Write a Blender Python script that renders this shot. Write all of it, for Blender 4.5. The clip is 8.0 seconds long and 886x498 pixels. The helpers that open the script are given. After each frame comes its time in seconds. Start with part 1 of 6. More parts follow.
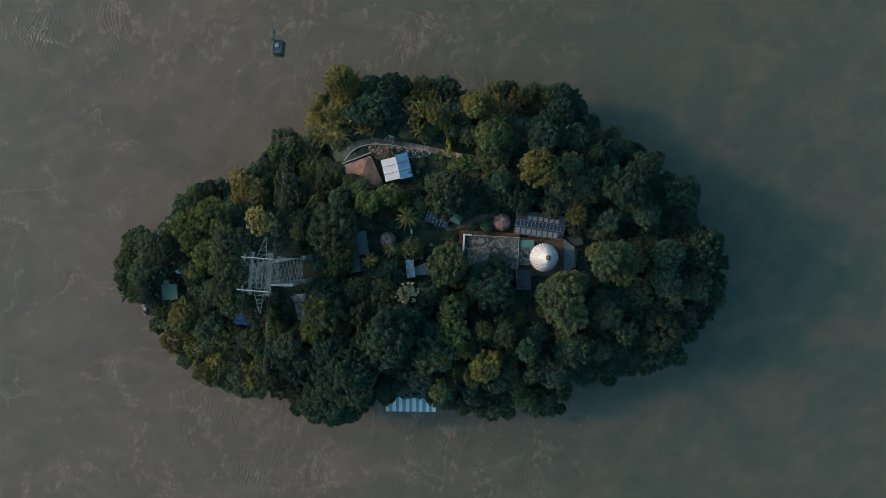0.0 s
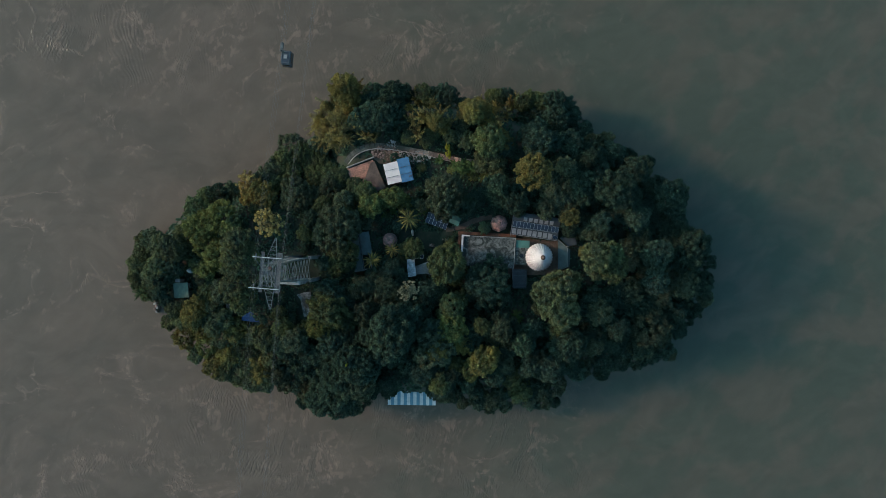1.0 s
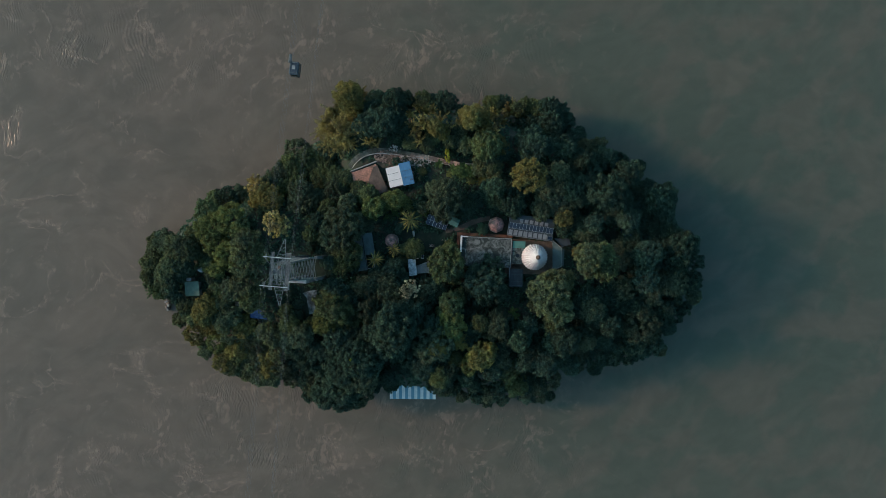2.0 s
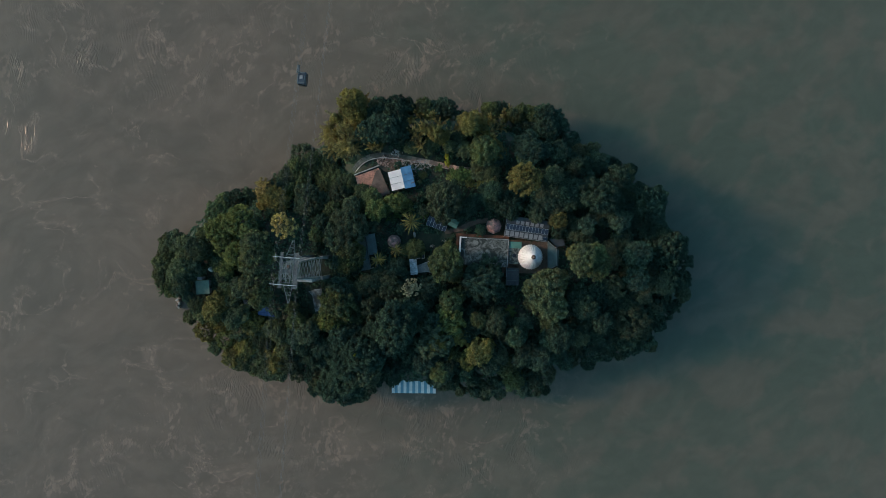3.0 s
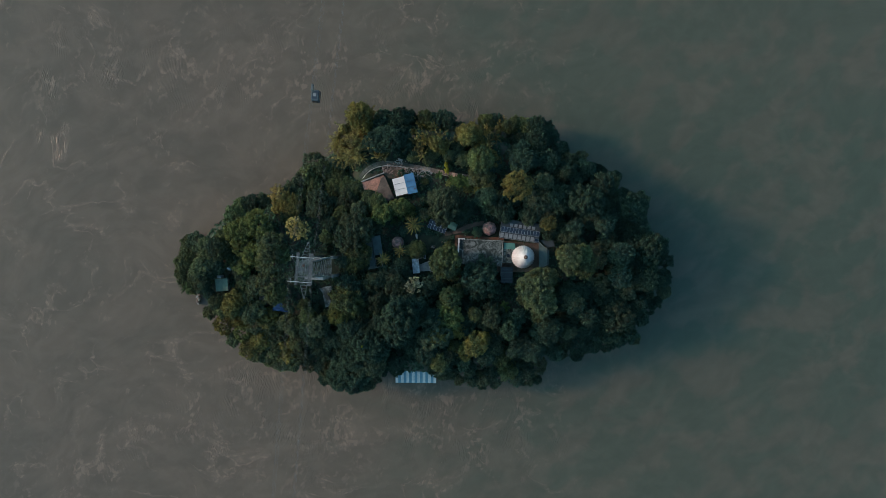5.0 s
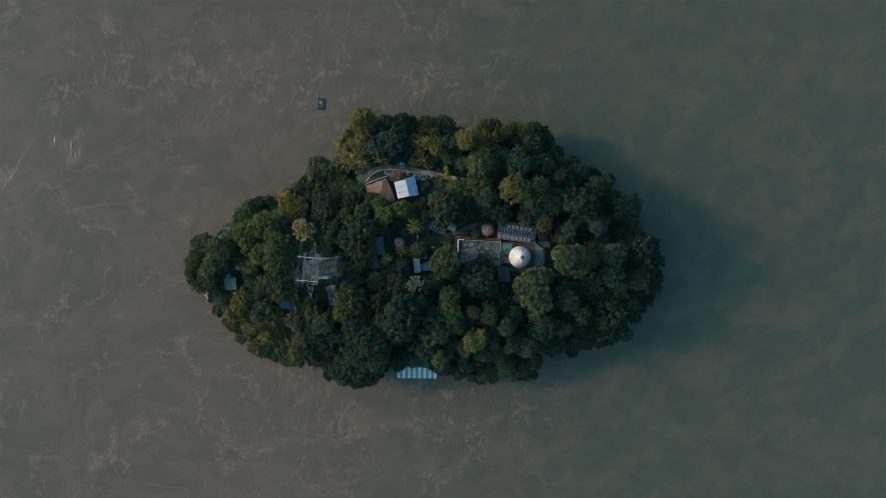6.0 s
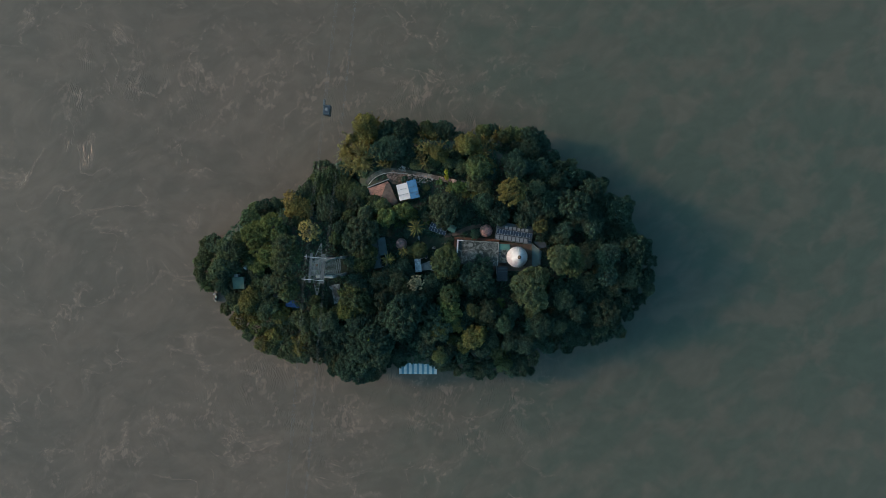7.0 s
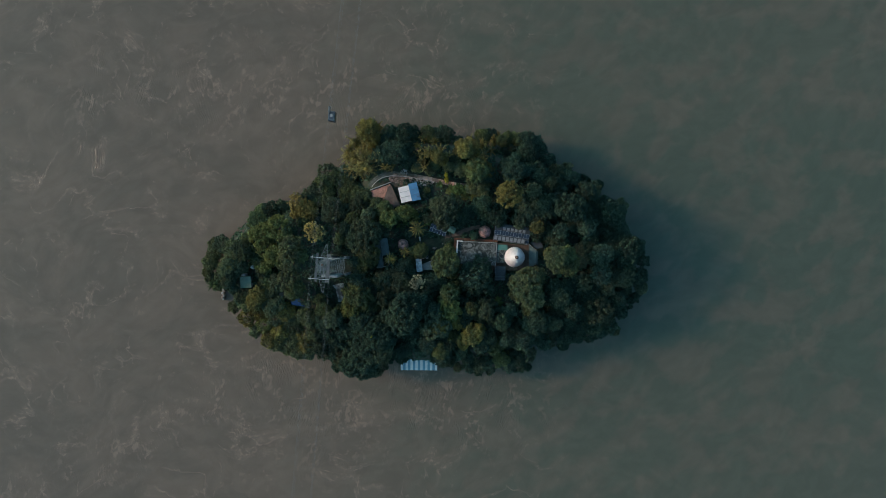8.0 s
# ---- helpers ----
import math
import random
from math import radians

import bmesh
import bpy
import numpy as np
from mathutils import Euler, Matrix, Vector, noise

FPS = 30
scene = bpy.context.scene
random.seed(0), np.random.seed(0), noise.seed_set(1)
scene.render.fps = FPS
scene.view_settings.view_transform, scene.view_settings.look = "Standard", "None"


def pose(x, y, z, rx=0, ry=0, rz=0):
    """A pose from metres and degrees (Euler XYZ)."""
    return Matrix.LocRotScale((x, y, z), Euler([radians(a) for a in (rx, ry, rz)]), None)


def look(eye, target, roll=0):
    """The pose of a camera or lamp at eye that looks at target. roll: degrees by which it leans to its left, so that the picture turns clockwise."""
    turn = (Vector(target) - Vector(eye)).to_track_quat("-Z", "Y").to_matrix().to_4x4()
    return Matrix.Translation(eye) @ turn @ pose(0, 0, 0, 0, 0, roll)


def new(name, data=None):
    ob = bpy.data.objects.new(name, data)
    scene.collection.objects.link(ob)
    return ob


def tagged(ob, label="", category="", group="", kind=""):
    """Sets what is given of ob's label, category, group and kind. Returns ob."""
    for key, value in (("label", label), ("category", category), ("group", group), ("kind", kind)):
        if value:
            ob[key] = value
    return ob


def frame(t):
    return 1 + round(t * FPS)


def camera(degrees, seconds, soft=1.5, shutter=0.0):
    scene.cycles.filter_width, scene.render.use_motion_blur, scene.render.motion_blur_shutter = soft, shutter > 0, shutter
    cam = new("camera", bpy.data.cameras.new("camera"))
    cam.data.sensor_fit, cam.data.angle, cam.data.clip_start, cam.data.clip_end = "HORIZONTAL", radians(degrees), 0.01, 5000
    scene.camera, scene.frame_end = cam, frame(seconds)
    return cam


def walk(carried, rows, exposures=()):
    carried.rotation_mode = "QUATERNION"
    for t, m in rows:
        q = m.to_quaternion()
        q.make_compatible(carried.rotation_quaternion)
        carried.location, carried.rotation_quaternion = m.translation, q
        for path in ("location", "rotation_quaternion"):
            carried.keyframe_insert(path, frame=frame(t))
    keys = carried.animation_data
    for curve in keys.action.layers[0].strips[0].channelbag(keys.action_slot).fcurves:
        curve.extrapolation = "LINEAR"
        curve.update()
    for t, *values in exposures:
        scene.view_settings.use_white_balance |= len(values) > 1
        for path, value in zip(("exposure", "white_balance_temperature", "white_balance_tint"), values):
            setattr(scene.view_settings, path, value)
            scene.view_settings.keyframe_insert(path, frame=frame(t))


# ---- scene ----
# ---- camera: a drone that looks straight down and climbs ----
cam = camera(72, 8.0, soft=0.6)
walk(cam, [
    (0.0, pose(0.000, 0.000, 185.000, 0, 0, -0.0000)),
    (0.5, pose(0.061, 0.026, 188.815, 0, 0, -0.0033)),
    (1.0, pose(0.116, 0.056, 192.718, 0, 0, -0.0066)),
    (1.5, pose(0.165, 0.090, 196.698, 0, 0, -0.0098)),
    (2.0, pose(0.207, 0.126, 200.746, 0, 0, -0.0131)),
    (2.5, pose(0.242, 0.166, 204.853, 0, 0, -0.0164)),
    (3.0, pose(0.271, 0.210, 209.008, 0, 0, -0.0197)),
    (3.5, pose(0.294, 0.257, 213.202, 0, 0, -0.0230)),
    (4.0, pose(0.309, 0.307, 217.425, 0, 0, -0.0262)),
    (4.5, pose(0.319, 0.361, 221.667, 0, 0, -0.0295)),
    (5.0, pose(0.322, 0.418, 225.918, 0, 0, -0.0328)),
    (5.5, pose(0.319, 0.479, 230.169, 0, 0, -0.0361)),
    (6.0, pose(0.309, 0.543, 234.410, 0, 0, -0.0394)),
    (6.5, pose(0.292, 0.610, 238.631, 0, 0, -0.0426)),
    (7.0, pose(0.269, 0.681, 242.823, 0, 0, -0.0459)),
    (7.5, pose(0.240, 0.755, 246.975, 0, 0, -0.0492)),
    (8.0, pose(0.204, 0.833, 251.078, 0, 0, -0.0525)),
], exposures=[(0, 0.27, 5900, 0), (8, 0.30, 5900, 0)])

# ---- light: a lowish warm sun from the west-north-west, blue-grey sky ----
SUN_EL = 23.5
SUN_AZ = 171.0        # degrees from +x, counterclockwise: the sun stands in the west-north-west
world = bpy.data.worlds.new("sky")
scene.world = world
world.use_nodes = True
wt = world.node_tree
sky = wt.nodes.new("ShaderNodeTexSky")
sky.sky_type = "NISHITA"
sky.sun_disc = False
sky.sun_elevation = radians(SUN_EL)
sky.sun_rotation = radians(90 - SUN_AZ)
sky.air_density, sky.dust_density, sky.ozone_density = 1.0, 2.5, 1.2
wt.nodes["Background"].inputs["Strength"].default_value = 0.15
haze = wt.nodes.new("ShaderNodeMix")      # river haze takes the deep blue out of the sky
haze.data_type, haze.blend_type = "RGBA", "MULTIPLY"
haze.inputs["Factor"].default_value = 1.0
haze.inputs["B"].default_value = (0.74, 1.0, 1.0, 1)
wt.links.new(sky.outputs["Color"], haze.inputs["A"])
wt.links.new(haze.outputs["Result"], wt.nodes["Background"].inputs["Color"])
sun = new("sun", bpy.data.lights.new("sun", "SUN"))
sun.data.energy, sun.data.angle, sun.data.color = 1.62, radians(7.0), (1.0, 0.50, 0.34)
sun_from = Vector((math.cos(radians(SUN_AZ)) * math.cos(radians(SUN_EL)), math.sin(radians(SUN_AZ)) * math.cos(radians(SUN_EL)), math.sin(radians(SUN_EL))))
sun.matrix_world = look(sun_from * 300, (0, 0, 0))


# ---- materials ----
def material(name, color, rough=0.7, dark=None, scale=1.0, amount=0.5, bump=0.0, fine=6.0, metal=0.0, vary=0.0, island=0.0, spec=0.5, warp=0.0):
    """A procedural surface: color drifts to dark by a coarse and a fine noise; vary: from object to object; island: from piece to piece."""
    m = bpy.data.materials.new(name)
    m.use_nodes = True
    nt = m.node_tree
    b = nt.nodes["Principled BSDF"]
    b.inputs["Roughness"].default_value = rough
    b.inputs["Metallic"].default_value = metal
    b.inputs["Specular IOR Level"].default_value = spec
    dark = dark or tuple(c * 0.55 for c in color)
    geo = nt.nodes.new("ShaderNodeNewGeometry")
    big, small = nt.nodes.new("ShaderNodeTexNoise"), nt.nodes.new("ShaderNodeTexNoise")
    for n, s in ((big, scale), (small, scale * fine)):
        n.inputs["Scale"].default_value = s
        n.inputs["Detail"].default_value = 4
        n.inputs["Distortion"].default_value = warp
        nt.links.new(geo.outputs["Position"], n.inputs["Vector"])
    add = nt.nodes.new("ShaderNodeMath")
    add.operation = "MULTIPLY_ADD"
    nt.links.new(small.outputs["Fac"], add.inputs[0])
    add.inputs[1].default_value = 0.5
    nt.links.new(big.outputs["Fac"], add.inputs[2])
    ramp = nt.nodes.new("ShaderNodeMapRange")
    ramp.inputs["From Min"].default_value, ramp.inputs["From Max"].default_value = 0.55, 0.95
    ramp.inputs["To Max"].default_value = amount * 2
    nt.links.new(add.outputs[0], ramp.inputs["Value"])
    mix = nt.nodes.new("ShaderNodeMix")
    mix.data_type = "RGBA"
    nt.links.new(ramp.outputs[0], mix.inputs["Factor"])
    mix.inputs["A"].default_value, mix.inputs["B"].default_value = (*color, 1), (*dark, 1)
    out = mix.outputs["Result"]
    if vary or island:
        hsv = nt.nodes.new("ShaderNodeHueSaturation")
        info = nt.nodes.new("ShaderNodeObjectInfo")
        value = nt.nodes.new("ShaderNodeMath")
        value.operation = "MULTIPLY_ADD"
        nt.links.new(info.outputs["Random"], value.inputs[0])
        value.inputs[1].default_value, value.inputs[2].default_value = 2 * vary, 1 - vary
        per = nt.nodes.new("ShaderNodeMath")
        per.operation = "MULTIPLY_ADD"
        nt.links.new(geo.outputs["Random Per Island"], per.inputs[0])
        per.inputs[1].default_value, per.inputs[2].default_value = 2 * island, 1 - island
        both = nt.nodes.new("ShaderNodeMath")
        both.operation = "MULTIPLY"
        nt.links.new(value.outputs[0], both.inputs[0])
        nt.links.new(per.outputs[0], both.inputs[1])
        nt.links.new(both.outputs[0], hsv.inputs["Value"])
        hue = nt.nodes.new("ShaderNodeMath")
        hue.operation = "MULTIPLY_ADD"
        nt.links.new(info.outputs["Random"], hue.inputs[0])
        hue.inputs[1].default_value, hue.inputs[2].default_value = 0.02 * (vary > 0), 0.5 - 0.004 * (vary > 0)
        nt.links.new(hue.outputs[0], hsv.inputs["Hue"])
        nt.links.new(out, hsv.inputs["Color"])
        out = hsv.outputs["Color"]
    nt.links.new(out, b.inputs["Base Color"])
    if bump:
        bp = nt.nodes.new("ShaderNodeBump")
        bp.inputs["Distance"].default_value = bump
        nt.links.new(small.outputs["Fac"], bp.inputs["Height"])
        nt.links.new(bp.outputs["Normal"], b.inputs["Normal"])
    return m


def leaf_material(name, color, dark, through_light=0.33, vary=0.25, island=0.48):
    m = material(name, color, 0.7, dark, 0.25, 0.5, 0, 8, 0, vary, island, 0.08)
    nt = m.node_tree
    b = nt.nodes["Principled BSDF"]
    tr = nt.nodes.new("ShaderNodeBsdfTranslucent")
    mx = nt.nodes.new("ShaderNodeMixShader")
    mx.inputs[0].default_value = through_light
    nt.links.new(b.inputs["Base Color"].links[0].from_socket, tr.inputs["Color"])
    nt.links.new(b.outputs[0], mx.inputs[1])
    nt.links.new(tr.outputs[0], mx.inputs[2])
    nt.links.new(mx.outputs[0], nt.nodes["Material Output"].inputs["Surface"])
    return m


LEAF = {
    "D": leaf_material("leaf_dark", (0.082, 0.124, 0.079), (0.046, 0.083, 0.063)),
    "G": leaf_material("leaf_green", (0.176, 0.198, 0.080), (0.088, 0.126, 0.076)),
    "Y": leaf_material("leaf_light", (0.235, 0.240, 0.078), (0.118, 0.154, 0.068)),
    "L": leaf_material("leaf_pale", (0.200, 0.215, 0.098), (0.092, 0.124, 0.082)),
    "O": leaf_material("leaf_olive", (0.340, 0.275, 0.090), (0.130, 0.148, 0.070)),
    "S": leaf_material("leaf_grey_green", (0.136, 0.158, 0.090), (0.076, 0.108, 0.074)),
    "B": leaf_material("leaf_bamboo", (0.42, 0.345, 0.140), (0.150, 0.155, 0.082), 0.35),
    "T": leaf_material("leaf_bright", (0.100, 0.155, 0.090), (0.052, 0.096, 0.068)),
    "X": leaf_material("leaf_flowering", (0.58, 0.43, 0.16), (0.095, 0.100, 0.065), 0.2, 0.1, 0.6),
    "W": leaf_material("leaf_cream_blossom", (0.58, 0.52, 0.34), (0.095, 0.110, 0.075), 0.2, 0.1, 0.6),
}
M_BARK = material("bark", (0.12, 0.095, 0.07), 0.9, None, 1.5, 0.6, 0.03)
M_PALM = leaf_material("palm_leaf", (0.30, 0.25, 0.08), (0.12, 0.12, 0.05), 0.3, 0.1, 0.25)
M_PALM_DARK = leaf_material("palm_leaf_dark", (0.07, 0.10, 0.04), (0.04, 0.06, 0.03), 0.3, 0.1, 0.25)
M_BANANA = leaf_material("banana_leaf", (0.13, 0.18, 0.06), (0.075, 0.12, 0.045), 0.3, 0.1, 0.25)
M_SHRUB = leaf_material("shrub_leaf", (0.090, 0.145, 0.085), (0.050, 0.092, 0.064), 0.3, 0.2, 0.4)
M_GROUND = material("earth", (0.062, 0.055, 0.040), 0.95, (0.028, 0.045, 0.028), 0.22, 0.8, 0.08, 9)
M_CONCRETE = material("concrete", (0.37, 0.37, 0.35), 0.9, (0.17, 0.18, 0.175), 0.5, 0.5, 0.02)
M_STAINED = material("stained_concrete", (0.205, 0.22, 0.205), 0.9, (0.028, 0.038, 0.033), 0.42, 0.72, 0.02, 5, warp=1.6)
M_YARD = material("worn_concrete", (0.30, 0.34, 0.335), 0.9, (0.06, 0.07, 0.066), 0.5, 0.65, 0.02, 6)
M_WHITE = material("white_paint", (0.78, 0.76, 0.73), 0.55, (0.62, 0.60, 0.57), 0.8, 0.4)
M_DOME = material("whitewashed_shell", (0.86, 0.80, 0.80), 0.6, (0.66, 0.61, 0.61), 0.9, 0.4, 0.01)
M_WHITE_SHEET = material("white_metal_sheet", (0.83, 0.78, 0.77), 0.45, (0.74, 0.69, 0.68), 0.5, 0.4, 0.01)
M_BLUE_SHEET = material("blue_metal_sheet", (0.12, 0.28, 0.47), 0.45, (0.08, 0.2, 0.36), 0.6, 0.5, 0.01)
M_GREEN_SHEET = material("green_metal_sheet", (0.10, 0.24, 0.19), 0.5, (0.07, 0.16, 0.13), 0.7, 0.5, 0.01)
M_PALE_GREEN = material("pale_green_sheet", (0.12, 0.19, 0.135), 0.55, (0.085, 0.14, 0.105), 0.7, 0.5, 0.01)
M_GREY_SHEET = material("grey_metal_sheet", (0.052, 0.064, 0.070), 0.55, (0.032, 0.04, 0.044), 0.5, 0.5, 0.01)
M_BLUEGREY = material("blue_grey_sheet", (0.098, 0.138, 0.132), 0.5, (0.058, 0.086, 0.082), 0.5, 0.5, 0.01)
M_PALE_SHEET = material("pale_skylight_sheet", (0.27, 0.28, 0.28), 0.5, (0.18, 0.185, 0.185), 0.8, 0.5)
M_STEEL = material("galvanised_steel", (0.19, 0.215, 0.21), 0.5, (0.12, 0.14, 0.135), 0.6, 0.5, 0, 6, 0.3)
M_STEEL_DARK = material("weathered_steel", (0.16, 0.17, 0.17), 0.6, (0.08, 0.09, 0.09), 0.8, 0.5, 0, 6, 0.3)
M_ARM = material("pale_painted_steel", (0.52, 0.55, 0.54), 0.5, (0.34, 0.37, 0.36), 0.8, 0.4)
M_ROPE = material("steel_rope", (0.20, 0.21, 0.22), 0.5, None, 1, 0.2, 0, 6, 0.6)
M_RUST = material("rusty_machine", (0.13, 0.085, 0.065), 0.8, (0.08, 0.055, 0.04), 2, 0.5)
M_PANEL = material("solar_cell", (0.028, 0.05, 0.076), 0.3, (0.018, 0.034, 0.055), 1.2, 0.5, 0, 6, 0, 0.25, 0, 0.4)
M_PANEL_FRAME = material("panel_frame", (0.42, 0.44, 0.45), 0.4, None, 2, 0.2, 0, 6, 0.5)
M_PINK = material("pink_painted_dome", (0.62, 0.29, 0.25), 0.75, (0.17, 0.115, 0.10), 0.8, 0.75, 0.02)
M_ORANGE = material("orange_painted_ledge", (0.19, 0.092, 0.052), 0.85, (0.10, 0.058, 0.04), 0.6, 0.6)
M_TERRACE = material("red_earth_terrace", (0.74, 0.34, 0.24), 0.95, (0.22, 0.135, 0.10), 0.4, 0.6, 0.03, 7)
M_PAVER = material("path_paver", (0.66, 0.45, 0.36), 0.9, (0.22, 0.18, 0.155), 0.35, 0.8, 0.02, 6, 0, 0.3)
# darker paver copy: tree shade on the western path put in its colour
M_SHADED_PAVER = material("shaded_paver", (0.17, 0.165, 0.145), 0.95, (0.075, 0.085, 0.07), 0.5, 0.7, 0.02, 6, 0, 0.25)
M_KERB = material("pale_kerb", (0.47, 0.45, 0.42), 0.85, (0.28, 0.27, 0.25), 0.8, 0.5, 0.01)
M_DIRT = material("dirt_path", (0.17, 0.125, 0.095), 0.95, (0.1, 0.08, 0.06), 0.6, 0.6, 0.03)
M_BARE = material("bare_red_earth", (0.40, 0.25, 0.19), 0.95, (0.10, 0.085, 0.06), 0.35, 0.8, 0.04, 5)
M_RUBBLE = material("rubble", (0.42, 0.33, 0.28), 0.95, (0.24, 0.15, 0.11), 1.0, 0.5, 0.02, 6, 0, 0.3, 0.6)
M_TARP = material("blue_tarpaulin", (0.03, 0.08, 0.19), 0.5, (0.015, 0.05, 0.17), 0.7, 0.5, 0.03)
M_CLOTH_WHITE = material("white_awning_cloth", (0.80, 0.78, 0.74), 0.8, (0.58, 0.57, 0.54), 1.0, 0.4, 0.01)
M_CLOTH_BLUE = material("blue_awning_cloth", (0.20, 0.34, 0.41), 0.8, (0.15, 0.27, 0.34), 1.0, 0.4, 0.01)
M_WOOD = material("weathered_timber", (0.20, 0.15, 0.10), 0.85, None, 1.0, 0.5, 0.01)
M_CABIN = material("cabin_dark_panel", (0.06, 0.075, 0.095), 0.35, None, 1.0, 0.3)
M_GLASS = material("dark_window", (0.02, 0.028, 0.035), 0.1, None, 1.0, 0.2)


def water_material():
    """Silty river: brown clouds, greener slack water downstream with the island's shade in its colour, rippled shear
    lines with foam on the fast flanks.
    """
    m = bpy.data.materials.new("muddy_river")
    m.use_nodes = True
    nt = m.node_tree
    N, L = nt.nodes.new, nt.links.new
    b = nt.nodes["Principled BSDF"]
    geo = N("ShaderNodeNewGeometry")

    def calc(op, a, c=0.0):
        n = N("ShaderNodeMath")
        n.operation = op
        for i, v in enumerate((a, c)):
            if isinstance(v, (int, float)):
                n.inputs[i].default_value = v
            else:
                L(v, n.inputs[i])
        return n.outputs[0]

    def ranged(v, a, z, lo=0.0, hi=1.0):
        r = N("ShaderNodeMapRange")
        r.interpolation_type = "SMOOTHSTEP"
        r.inputs["From Min"].default_value, r.inputs["From Max"].default_value = a, z
        r.inputs["To Min"].default_value, r.inputs["To Max"].default_value = lo, hi
        L(v, r.inputs["Value"])
        return r.outputs[0]

    def bent(place, size, reach, detail=2):
        """The place pushed about by eddies of that size, so that lines laid on it curl."""
        n = N("ShaderNodeTexNoise")
        n.inputs["Scale"].default_value, n.inputs["Detail"].default_value = 1 / size, detail
        L(place, n.inputs["Vector"])
        off = N("ShaderNodeVectorMath")
        off.operation = "SUBTRACT"
        L(n.outputs["Color"], off.inputs[0])
        off.inputs[1].default_value = (0.5, 0.5, 0.5)
        far = N("ShaderNodeVectorMath")
        far.operation = "MULTIPLY_ADD"
        L(off.outputs[0], far.inputs[0])
        far.inputs[1].default_value = (reach, reach, 0)
        L(place, far.inputs[2])
        return far.outputs[0]

    flow = bent(geo.outputs["Position"], 60, 34)
    curl = bent(flow, 13, 8)
    swirl = bent(geo.outputs["Position"], 16, 9)

    def noise(long, wide, rot=0.0, detail=4, place=curl, shift=0.0):
        """Noise with spots of those lengths in metres, the first turned by rot degrees from the x axis."""
        mp = N("ShaderNodeMapping")
        mp.vector_type = "TEXTURE"
        mp.inputs["Location"].default_value = (shift, shift * 1.7, 0)
        mp.inputs["Scale"].default_value = (long, wide, 10)
        mp.inputs["Rotation"].default_value = (0, 0, radians(rot))
        L(place, mp.inputs["Vector"])
        n = N("ShaderNodeTexNoise")
        n.inputs["Scale"].default_value, n.inputs["Detail"].default_value = 1.0, detail
        L(mp.outputs[0], n.inputs["Vector"])
        return n.outputs["Fac"]

    def lines(long, wide, rot, width, place=curl, shift=0.0, detail=3):
        """Thin winding lines: where the noise passes its middle."""
        return ranged(calc("ABSOLUTE", calc("SUBTRACT", noise(long, wide, rot, detail, place, shift), 0.5)), 0.0, width, 1.0, 0.0)

    def product(*v):
        out = v[0]
        for k in v[1:]:
            out = calc("MULTIPLY", out, k)
        return out

    def blend(factor, a, c):
        n = N("ShaderNodeMix")
        n.data_type = "RGBA"
        L(factor, n.inputs["Factor"])
        for key, v in (("A", a), ("B", c)):
            if isinstance(v, tuple):
                n.inputs[key].default_value = (*v, 1)
            else:
                L(v, n.inputs[key])
        return n.outputs["Result"]

    sep = N("ShaderNodeSeparateXYZ")
    L(geo.outputs["Position"], sep.inputs[0])
    X, Y = sep.outputs["X"], sep.outputs["Y"]
    away = calc("ABSOLUTE", calc("ADD", Y, 2))

    # silt clouds
    cloud = noise(34, 24, 20, 6)
    puff = noise(11, 8, 0, 6, curl, 31)
    silt = ranged(calc("ADD", cloud, calc("MULTIPLY", puff, 0.7)), 0.68, 1.02)
    tone = blend(silt, (0.130, 0.106, 0.080), (0.158, 0.123, 0.092))
    # greener eastern water, the island's shade put in its colour, silt drifting in tatters
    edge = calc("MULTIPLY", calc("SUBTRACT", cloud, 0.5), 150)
    lee_shade = calc("MULTIPLY", ranged(calc("ADD", X, edge), -70, 60), ranged(calc("ADD", away, calc("MULTIPLY", edge, 0.3)), 30, 75, 1.0, 0.8))
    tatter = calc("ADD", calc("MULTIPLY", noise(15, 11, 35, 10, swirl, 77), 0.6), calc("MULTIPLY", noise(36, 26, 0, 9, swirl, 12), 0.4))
    lee_shade = calc("MULTIPLY", lee_shade, ranged(tatter, 0.45, 0.57, 1.0, 0.6))
    tone = blend(lee_shade, tone, (0.080, 0.094, 0.069))

    # where the river runs fast past the flanks
    stream = ranged(X, 0, 80, 1.0, 0.0)
    wind = calc("MULTIPLY", calc("SUBTRACT", noise(50, 40, 0, 3, flow, 5), 0.5), 44)

    def strip(x0, x1, mid, slope, half):
        off = calc("ABSOLUTE", calc("ADD", wind, calc("SUBTRACT", calc("SUBTRACT", Y, mid), calc("MULTIPLY", X, slope))))
        return product(ranged(off, half * 0.2, half * 1.5, 1.0, 0.0), ranged(X, x0 - 15, x0 + 10), ranged(X, x1 - 10, x1 + 25, 1.0, 0.0))

    north = strip(-150, 30, 62, -0.06, 18)
    south = strip(-75, 40, -66, 0.05, 22)
    west = strip(-190, -55, -20, 0.45, 11)
    shear = lines(58, 40, 25, 0.022, curl, 9, 4)
    shear2 = lines(30, 22, -30, 0.020, curl, 60, 4)
    tears = ranged(noise(20, 14, 40, 4, curl, 44), 0.46, 0.62)
    patch = ranged(noise(13, 10, 10, 4, swirl, 18), 0.50, 0.66)
    patch2 = ranged(noise(11, 15, -20, 4, swirl, 53), 0.50, 0.66)
    rapid = calc("MAXIMUM", calc("MAXIMUM", north, calc("MULTIPLY", south, 0.9)), west)

